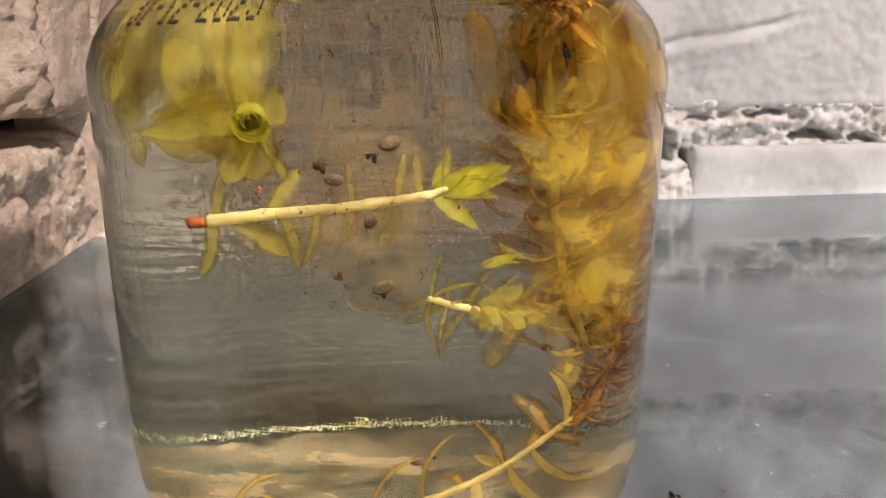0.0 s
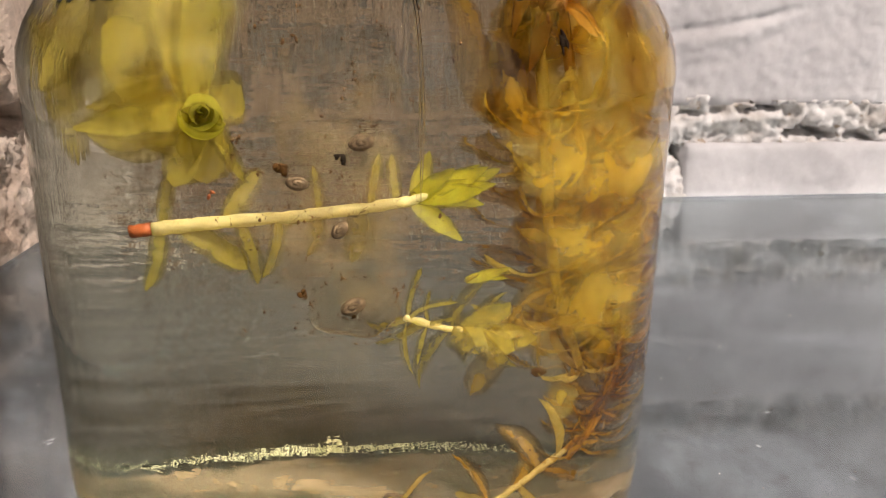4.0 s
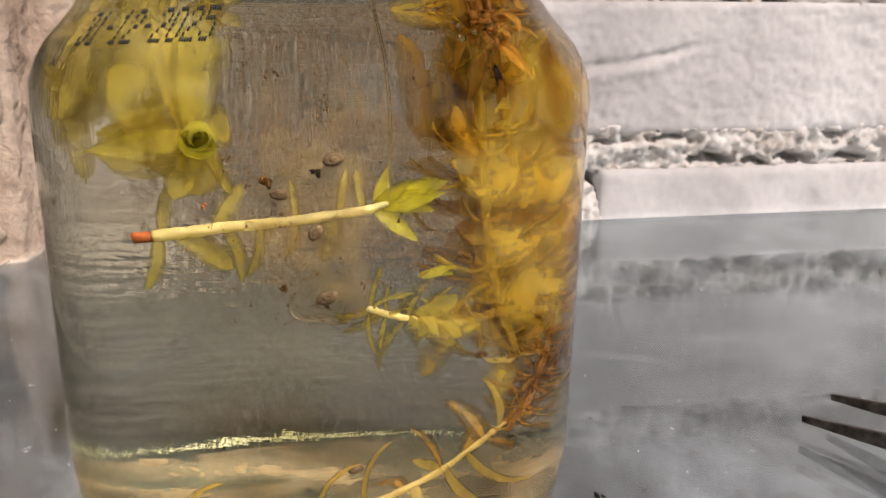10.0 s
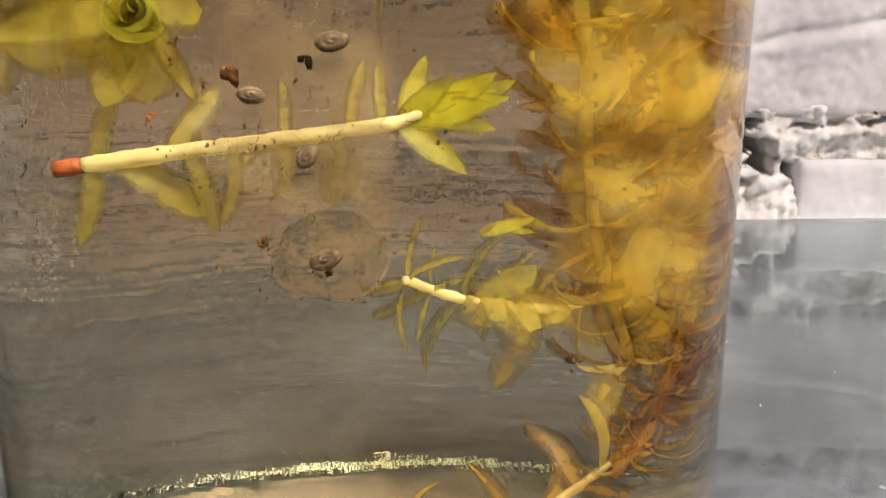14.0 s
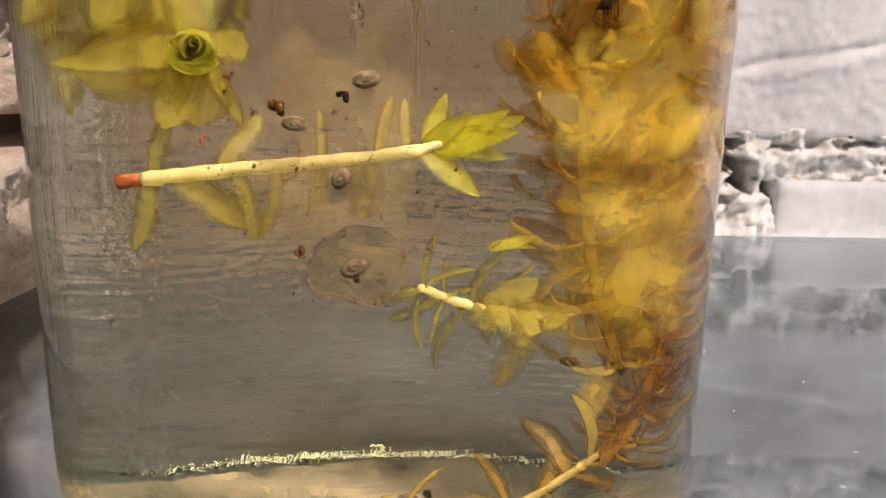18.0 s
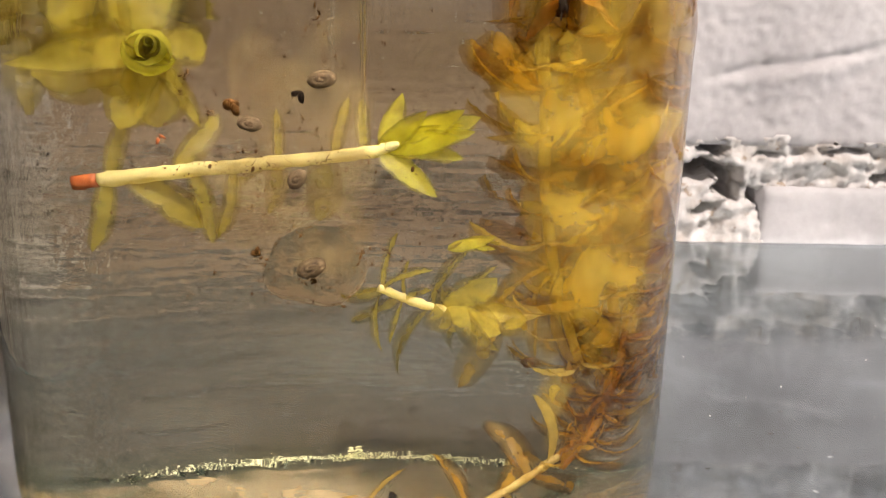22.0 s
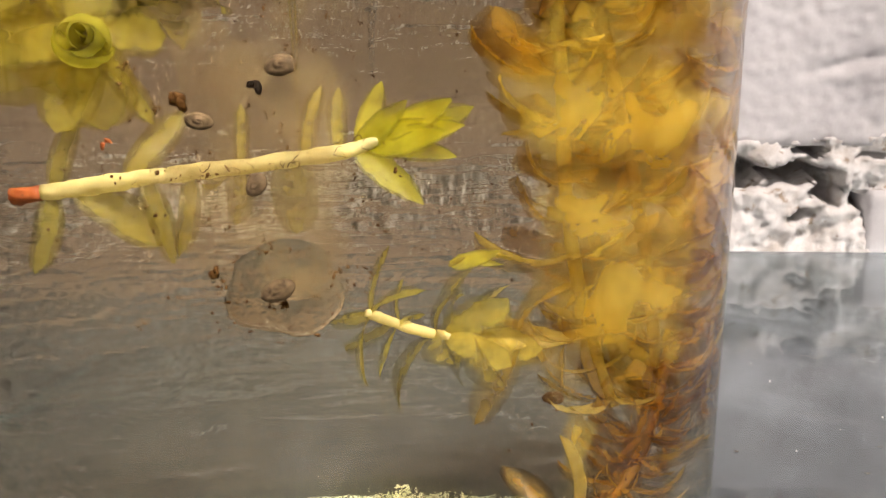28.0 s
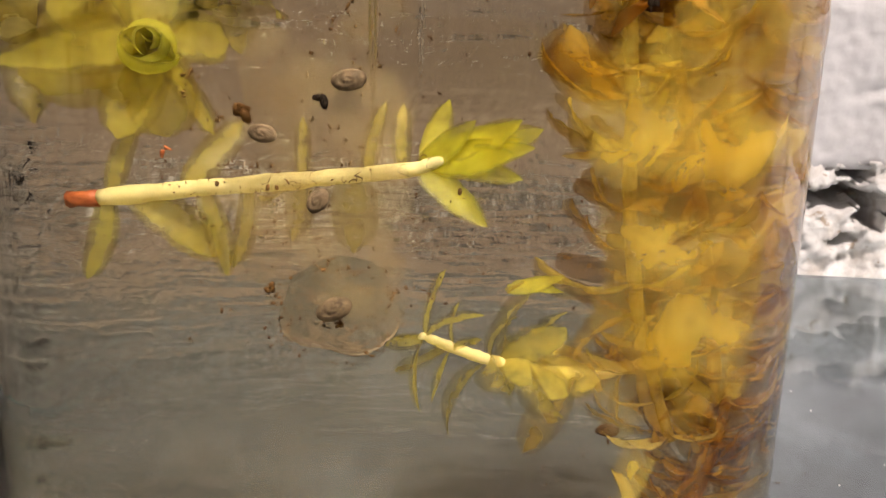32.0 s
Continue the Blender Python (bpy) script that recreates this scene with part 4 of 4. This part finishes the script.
# cloudy growth hanging in the water
def veil(name, label, category, x0, x1, z0, z1, y, bow, mat, seed, wave=0.0012, kind=""):
    """A ragged sheet, roughly upright, bowed like the glass beside it."""
    bm, far = bmesh.new(), []
    nu, nv, grid = 26, 36, []
    for j in range(nv + 1):
        v = 2 * j / nv - 1
        row = []
        for i in range(nu + 1):
            u = 2 * i / nu - 1
            w = 1 + 0.12 * noise.noise(Vector((u * 2, v * 2, seed)))
            x, z = (x0 + x1) / 2 + (x1 - x0) / 2 * u * w, (z0 + z1) / 2 + (z1 - z0) / 2 * v * w
            yy = y + bow * u * u + wave * fractal(Vector((x * 160, z * 160, seed)), 3)
            r = math.hypot(x, yy)
            if r > 0.0362:
                x, yy = x * 0.0362 / r, yy * 0.0362 / r
            row.append(bm.verts.new((x, yy, min(max(z, 0.0095), LEVEL - 0.0008))))
            far.append((u ** 4 + v ** 4) ** 0.25 + 0.35 * fractal(Vector((x * 220, z * 220, seed + 5)), 4))
        grid.append(row)
    for a, b in zip(grid, grid[1:]):
        for i in range(nu):
            bm.faces.new((a[i], a[i + 1], b[i + 1], b[i]))
    ob = part(name, bm, mat)
    ob.data.attributes.new("margin", "FLOAT", "POINT").data.foreach_set("value", far)
    return tagged(ob, label, category, kind=kind)


veil("algae_film", "thin brown-speckled translucent film hanging in the water", "algae film", -0.0140, 0.0085, 0.0420, 0.0765, -0.0206, 0.0020, HAZE_BROWN, 1.0, 0.0008)
# pale veil added to brighten the view through the water
veil("light_veil", "faint pale veil added to brighten the water", "cloudy water", -0.0420, 0.0220, 0.0060, 0.0760, 0.0040, 0.0, LIGHT_VEIL, 7.0, 0.002, "stuff")
veil("algae_growth", "cloudy amber growth over the crowded stems", "algae", 0.0120, 0.0345, 0.0240, 0.0850, -0.0140, 0.005, HAZE_AMBER, 2.0, 0.003, "stuff")
veil("algae_growth", "cloudy amber growth between the crowded stems", "algae", 0.0125, 0.0365, 0.0230, 0.0850, 0.0010, 0.003, HAZE_AMBER, 3.0, 0.003, "stuff")
veil("algae_growth", "cloudy amber growth behind the crowded stems", "algae", 0.0130, 0.0360, 0.0280, 0.0850, 0.0130, 0.0, HAZE_AMBER, 4.0, 0.003, "stuff")
veil("algae_growth", "cloudy yellow growth round the upper leaves", "algae", -0.0345, -0.0105, 0.0660, 0.0855, -0.0075, 0.003, HAZE_YELLOW, 5.0, 0.002, "stuff")
veil("algae_growth", "cloudy yellow growth behind the upper leaves", "algae", -0.0345, -0.0120, 0.0680, 0.0855, 0.0060, 0.0, HAZE_YELLOW, 6.0, 0.002, "stuff")

veil("algae_growth", "cloudy yellow growth before the upper leaves", "algae", -0.0300, -0.0080, 0.0690, 0.0855, -0.0192, 0.003, HAZE_YELLOW, 8.0, 0.0015, "stuff")

# ---- snails and specks ----
def snail(label, at, size, mat=SHELL, tilt=0.0):
    """A coiled flat shell with a small foot under it."""
    thing = new("snail")
    tagged(thing, label, "snail")
    thing.matrix_world = Matrix.Translation(at) @ pose(0, 0, 0, 90, 0, 0) @ pose(0, 0, 0, 0, 0, tilt)
    bm = bmesh.new()
    bmesh.ops.create_uvsphere(bm, u_segments=40, v_segments=24, radius=1.0)
    for v in bm.verts:
        flat = math.hypot(v.co.x, v.co.y)
        turn = math.atan2(v.co.y, v.co.x) + 5.5 * math.log(0.15 + flat)
        swell = 1 - 0.30 * (0.5 + 0.5 * math.cos(turn)) ** 3 * (1 - flat ** 4)
        v.co = Vector((v.co.x * size * 1.0, v.co.y * size * 0.68, v.co.z * size * 0.5 * swell))
    part("shell", bm, mat, thing)
    bm = bmesh.new()
    bmesh.ops.create_uvsphere(bm, u_segments=12, v_segments=8, radius=size * 0.5, matrix=Matrix.Translation((size * 0.3, 0, -size * 0.2)) @ Matrix.Diagonal((1.3, 0.55, 0.3, 1)))
    part("foot", bm, DARK, thing, "dark soft foot")
    return thing


snail("small grey-brown snail on the pale film", (-0.0002, -0.0218, 0.0661), 0.00128, tilt=10)
snail("small grey snail on the pale film", (-0.0064, -0.0216, 0.0617), 0.0011, tilt=-10)
snail("small grey-brown snail beside the cut stem", (-0.0024, -0.0218, 0.0565), 0.0011, tilt=60)
snail("small brown snail at the lower end of the film", (-0.0012, -0.0216, 0.0475), 0.0014, tilt=30)
snail("small brown snail among amber leaves", (0.0182, -0.0100, 0.0346), 0.0009, BROWN)
snail("pale small snail near the jar floor", (0.0030, -0.0050, 0.0165), 0.0011)


def crumb(bm, at, size, rnd):
    m = Matrix.Translation(at) @ Euler([rnd.uniform(0, 6.3) for _ in range(3)]).to_matrix().to_4x4() @ Matrix.Diagonal((rnd.uniform(0.6, 1.8), rnd.uniform(0.5, 1.0), rnd.uniform(0.3, 0.8), 1))
    bmesh.ops.create_icosphere(bm, subdivisions=1, radius=size, matrix=m)


for label, at, size, mat in (("small black seed on the film", (-0.0022, -0.0216, 0.0646), 0.0006, DARK), ("reddish-brown plant scrap on the film", (-0.0079, -0.0214, 0.0634), 0.0008, BROWN), ("black scrap among the amber leaves", (0.0202, -0.0122, 0.0723), 0.0006, DARK),
                             ("tiny red scrap near the cut stem", (-0.0146, -0.0165, 0.0597), 0.0004, CUT_RED), ("black seed near the jar floor", (0.0050, -0.0050, 0.0172), 0.0006, DARK), ("brown scrap at the edge of the film", (-0.0061, -0.0205, 0.0489), 0.0005, BROWN)):
    bm, rnd = bmesh.new(), random.Random(len(label))
    for _ in range(4):
        crumb(bm, Vector(at) + Vector([rnd.uniform(-0.6, 0.6) * size for _ in range(3)]) * (1, 0.3, 1.2)[0], size * 0.7, rnd)
    tagged(part("scrap", bm, mat), label, "plant scrap")

bm, rnd = bmesh.new(), random.Random(55)
for _ in range(150):
    q = rnd.random()
    crumb(bm, (0.0190 + 0.0012 * math.sin(7 * q) + rnd.gauss(0, 0.0016 * (1.1 - abs(q - 0.4))), -0.0115 + rnd.gauss(0, 0.0012), 0.0740 + 0.0110 * q), rnd.choice((0.0003, 0.0005, 0.0008)), rnd)
tagged(part("decayed_leaves", bm, LEAF_BROWN), "clump of brown decayed leaves below the water surface", "plant scrap")
bm, rnd = bmesh.new(), random.Random(77)
for _ in range(620):
    u, v = rnd.gauss(-0.001, 0.0068), rnd.uniform(0.043, 0.078)
    crumb(bm, (u, -0.0176 + rnd.uniform(-0.0008, 0.0008), v), rnd.choice((0.00005, 0.00006, 0.00008, 0.0001, 0.00014)), rnd)
for _ in range(160):
    crumb(bm, (rnd.uniform(-0.024, 0.008), -0.0195 + rnd.uniform(-0.002, 0.003), 0.0573 + rnd.gauss(0, 0.0012)), rnd.choice((0.00005, 0.00007, 0.0001)), rnd)
for _ in range(200):
    crumb(bm, (rnd.uniform(0.010, 0.028), rnd.uniform(-0.012, 0.0), rnd.uniform(0.02, 0.086)), rnd.choice((0.00009, 0.00014)), rnd)
for _ in range(22):
    on_stem = rnd.random() < 0.55
    x = rnd.uniform(-0.010, 0.006) if on_stem else rnd.gauss(-0.001, 0.006)
    z = 0.0586 + 0.16 * x + rnd.gauss(0, 0.0007) if on_stem else rnd.uniform(0.046, 0.084)
    c, y = Vector((x, (-0.0197 if on_stem else -0.0178), z)), rnd.uniform(0.0003, 0.0009)
    a = rnd.uniform(0, 6.3)
    line = [c + Vector((math.cos(a + 0.8 * q * rnd.uniform(0.6, 1.4)), 0.3 * math.sin(2.0 * q), math.sin(a + 0.9 * q))) * y * q * 0.5 for q in (0, 0.7, 1.4, 2.0, 2.6)]
    tube(line, rnd.choice((0.00002, 0.00003, 0.00004)), 5, bm)
tagged(part("debris", bm, BROWN), "fine brown plant debris in the water", "debris", kind="stuff")

bm, rnd = bmesh.new(), random.Random(31)
for _ in range(34):
    u, v, wide = rnd.gauss(-0.001, 0.0056), rnd.uniform(0.044, 0.078), rnd.choice((0.0003, 0.0006, 0.0010))
    for _ in range(rnd.randint(3, 13)):
        crumb(bm, (u + rnd.gauss(0, wide), -0.0199 + rnd.uniform(-0.0004, 0.0004), v + rnd.gauss(0, wide)), rnd.choice((0.00007, 0.00009, 0.00011, 0.00014, 0.0002)), rnd)
for _ in range(90):
    a = rnd.uniform(0, 6.3)
    crumb(bm, (-0.0010 + 0.0045 * math.cos(a) + rnd.gauss(0, 0.0003), -0.0222 + rnd.uniform(-0.0003, 0.0003), 0.0472 + 0.0041 * math.sin(a) + rnd.gauss(0, 0.0003)), rnd.choice((0.00007, 0.0001, 0.00016)), rnd)
for _ in range(16):
    u, v, wide = rnd.gauss(0.004, 0.0055), rnd.uniform(0.066, 0.084), rnd.choice((0.0003, 0.0007))
    for _ in range(rnd.randint(2, 8)):
        crumb(bm, (u + rnd.gauss(0, wide), -0.0195, v + rnd.gauss(0, wide)), rnd.choice((0.00006, 0.00009, 0.00013)), rnd)
tagged(part("debris", bm, RUST), "clusters of rust-brown specks on the hanging film", "debris", kind="stuff")

bm, rnd = bmesh.new(), random.Random(9)
for _ in range(22):
    bmesh.ops.create_icosphere(bm, subdivisions=2, radius=rnd.choice((0.0001, 0.00014, 0.0002)), matrix=Matrix.Translation((rnd.gauss(0.000, 0.005), -0.0209, rnd.uniform(0.046, 0.068))))
for x, y, z, r in ((-0.0318, -0.0112, 0.0752, 0.0005), (-0.0300, -0.0150, 0.0770, 0.0003), (-0.0310, -0.0125, 0.0728, 0.0003), (-0.0285, -0.0165, 0.0780, 0.0004), (0.0150, -0.0285, 0.0798, 0.0006), (0.0168, -0.0272, 0.0805, 0.0005)):
    bmesh.ops.create_icosphere(bm, subdivisions=2, radius=r, matrix=Matrix.Translation((x, y, z)))
air = part("air_bubbles", bm, glass_mat("air_in_water", (1, 1, 1), 0.75))
air.visible_shadow = False
tagged(air, "tiny air bubbles clinging to the film", "bubbles", kind="stuff")
bm = bmesh.new()
bmesh.ops.create_uvsphere(bm, u_segments=28, v_segments=18, radius=0.0046, matrix=Matrix.Translation((-0.0010, -0.0196, 0.0472)) @ Matrix.Diagonal((1.0, 0.45, 0.9, 1)))
for v in bm.verts:
    v.co += Vector((1, 0.3, 1)) * 0.0012 * noise.noise(v.co * 300)
jelly = part("egg_jelly", bm, JELLY)
jelly.visible_shadow = False
tagged(jelly, "clear lump of jelly round a snail", "snail jelly")

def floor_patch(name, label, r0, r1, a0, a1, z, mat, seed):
    """Thin sheet that paints light on the floor of the jar, from radius r0 to r1 and azimuth a0 to a1 (from -y towards
    +x).
    """
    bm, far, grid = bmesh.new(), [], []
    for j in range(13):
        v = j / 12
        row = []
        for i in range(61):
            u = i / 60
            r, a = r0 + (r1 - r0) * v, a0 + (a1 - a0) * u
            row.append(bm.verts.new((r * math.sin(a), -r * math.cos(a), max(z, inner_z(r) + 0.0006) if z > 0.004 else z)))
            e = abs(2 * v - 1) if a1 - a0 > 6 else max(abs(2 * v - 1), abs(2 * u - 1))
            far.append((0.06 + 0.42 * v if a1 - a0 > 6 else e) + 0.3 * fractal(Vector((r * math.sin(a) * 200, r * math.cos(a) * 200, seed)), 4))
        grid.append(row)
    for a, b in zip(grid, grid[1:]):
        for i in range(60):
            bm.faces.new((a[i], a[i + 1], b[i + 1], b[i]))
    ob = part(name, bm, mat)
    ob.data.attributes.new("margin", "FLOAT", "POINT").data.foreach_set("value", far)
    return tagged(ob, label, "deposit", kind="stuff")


# beige layer added to hold the floor's sunlit glow
floor_patch("floor_glow", "thin beige layer tinted for the glow of the jar floor", 0.0005, 0.0326, 0, 2 * math.pi, 0.0057, FLOOR_GLOW, 1.0)
# focused sunlight laid in as pale sheets, on and below the floor
floor_patch("floor_caustic", "pale patches standing in for focused sunlight on the jar floor", 0.0120, 0.0350, -0.95, 0.85, 0.0060, CAUSTIC, 2.0)
floor_patch("caustic_below", "pale patches standing in for focused sunlight under the jar", 0.0120, 0.0305, -1.0, 0.9, 0.0004, CAUSTIC, 3.0)

# pale grains draw the bright light along the floor's edge, plus some scum
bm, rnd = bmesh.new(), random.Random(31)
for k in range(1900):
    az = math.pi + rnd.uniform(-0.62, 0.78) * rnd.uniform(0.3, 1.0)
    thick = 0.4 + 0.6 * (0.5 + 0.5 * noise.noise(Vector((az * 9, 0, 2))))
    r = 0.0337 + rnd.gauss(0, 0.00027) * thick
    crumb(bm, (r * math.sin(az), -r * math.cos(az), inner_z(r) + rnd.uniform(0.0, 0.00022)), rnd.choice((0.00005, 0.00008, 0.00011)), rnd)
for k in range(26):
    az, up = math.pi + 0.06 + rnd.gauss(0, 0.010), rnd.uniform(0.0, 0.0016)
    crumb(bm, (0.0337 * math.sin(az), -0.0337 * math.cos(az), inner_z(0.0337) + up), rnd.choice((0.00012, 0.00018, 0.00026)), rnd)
tagged(part("scum_light_line", bm, plain_mat("pale_green_scum_light", (0.5, 0.56, 0.34), (0.86, 0.88, 0.66), 900, 0.6)), "pale green scum and painted light along the bottom edge of the jar", "scum", kind="stuff")

bm, rnd = bmesh.new(), random.Random(5)
for _ in range(280):
    a, r = rnd.uniform(-1.4, 2.4), rnd.uniform(0.042, 0.2)
    crumb(bm, (r * math.cos(a) * 1.1, r * math.sin(a) * 0.9 - 0.01, 0.0002), rnd.choice((0.00007, 0.0001, 0.00014, 0.00022)), rnd)
tagged(part("pale_grit", bm, MORTAR), "pale grit scattered on the glass sheet", "grit", kind="stuff")
bm = bmesh.new()
for az, r in ((0.95, 0.0405), (0.62, 0.0395), (0.55, 0.041), (1.25, 0.043), (-0.7, 0.045), (-1.1, 0.047), (1.5, 0.048)):
    for _ in range(5):
        crumb(bm, (r * math.sin(az) + rnd.uniform(-0.0008, 0.0008), -r * math.cos(az) + rnd.uniform(-0.0008, 0.0008), 0.0003), 0.0004, rnd)
tagged(part("dark_grit", bm, DARK), "dark crumbs of soil beside the jar", "grit", kind="stuff")

# dried drops on the glass beside the jar
bm, rnd = bmesh.new(), random.Random(12)
for _ in range(60):
    a, r = rnd.gauss(-0.95, 0.22), rnd.uniform(0.033, 0.052)
    m = Matrix.Translation((r * math.sin(a), -r * math.cos(a), 0.00012)) @ Matrix.Rotation(rnd.uniform(0, 3), 4, "Z") @ Matrix.Diagonal((rnd.uniform(0.8, 2.4), rnd.uniform(0.6, 1.2), 0.22, 1))
    bmesh.ops.create_icosphere(bm, subdivisions=2, radius=rnd.uniform(0.0002, 0.00045), matrix=m)
for _ in range(60):
    m = Matrix.Translation((rnd.uniform(0.045, 0.17), rnd.uniform(-0.06, 0.06), 0.00012)) @ Matrix.Diagonal((rnd.uniform(0.8, 2.0), rnd.uniform(0.6, 1.0), 0.3, 1))
    bmesh.ops.create_icosphere(bm, subdivisions=2, radius=rnd.uniform(0.00015, 0.0004), matrix=m)
drops = part("water_drops", bm, WATER)
drops.visible_shadow = False
tagged(drops, "small flat water drops on the glass sheet", "water drops", kind="stuff")

# ---- tweezers ----
def blade(line, heights, thick):
    """An upright flat strip with rounded edges along a line."""
    bm, rings = bmesh.new(), []
    for i, c in enumerate(line):
        d = (line[min(i + 1, len(line) - 1)] - line[max(i - 1, 0)]).normalized()
        s = d.cross(Vector((0, 0, 1))).normalized()
        w = s.cross(d)
        h, q = heights[i], thick * min(1.0, 0.5 + i / 8)
        rings.append([bm.verts.new(c + s * a * q + w * b * h) for a, b in ((-1, -0.8), (-0.6, -1), (0.6, -1), (1, -0.8), (1, 0.8), (0.6, 1), (-0.6, 1), (-1, 0.8))])
    for p, q in zip(rings, rings[1:]):
        for k in range(8):
            bm.faces.new((p[k], p[(k + 1) % 8], q[(k + 1) % 8], q[k]))
    bm.faces.new(rings[0][::-1]), bm.faces.new(rings[-1])
    bmesh.ops.recalc_face_normals(bm, faces=bm.faces)
    return bm


tw = new("tweezers")
tagged(tw, "tarnished steel tweezers with pointed tips lying on the glass", "tweezers")
for tip, end in (((0.0978, 0.0135, 0.0034), (0.150, -0.089, 0.012)), ((0.1085, 0.0200, 0.0046), (0.152, -0.076, 0.015))):
    line = smooth_line([tip, Vector(tip).lerp(Vector(end), 0.3) + Vector((0, 0, 0.0006)), Vector(tip).lerp(Vector(end), 0.7), end], 40)
    part("arm", blade(line, [0.0007 + 0.0027 * min(1, i / 22) for i in range(40)], 0.0007), STEEL, tw, smooth=False)
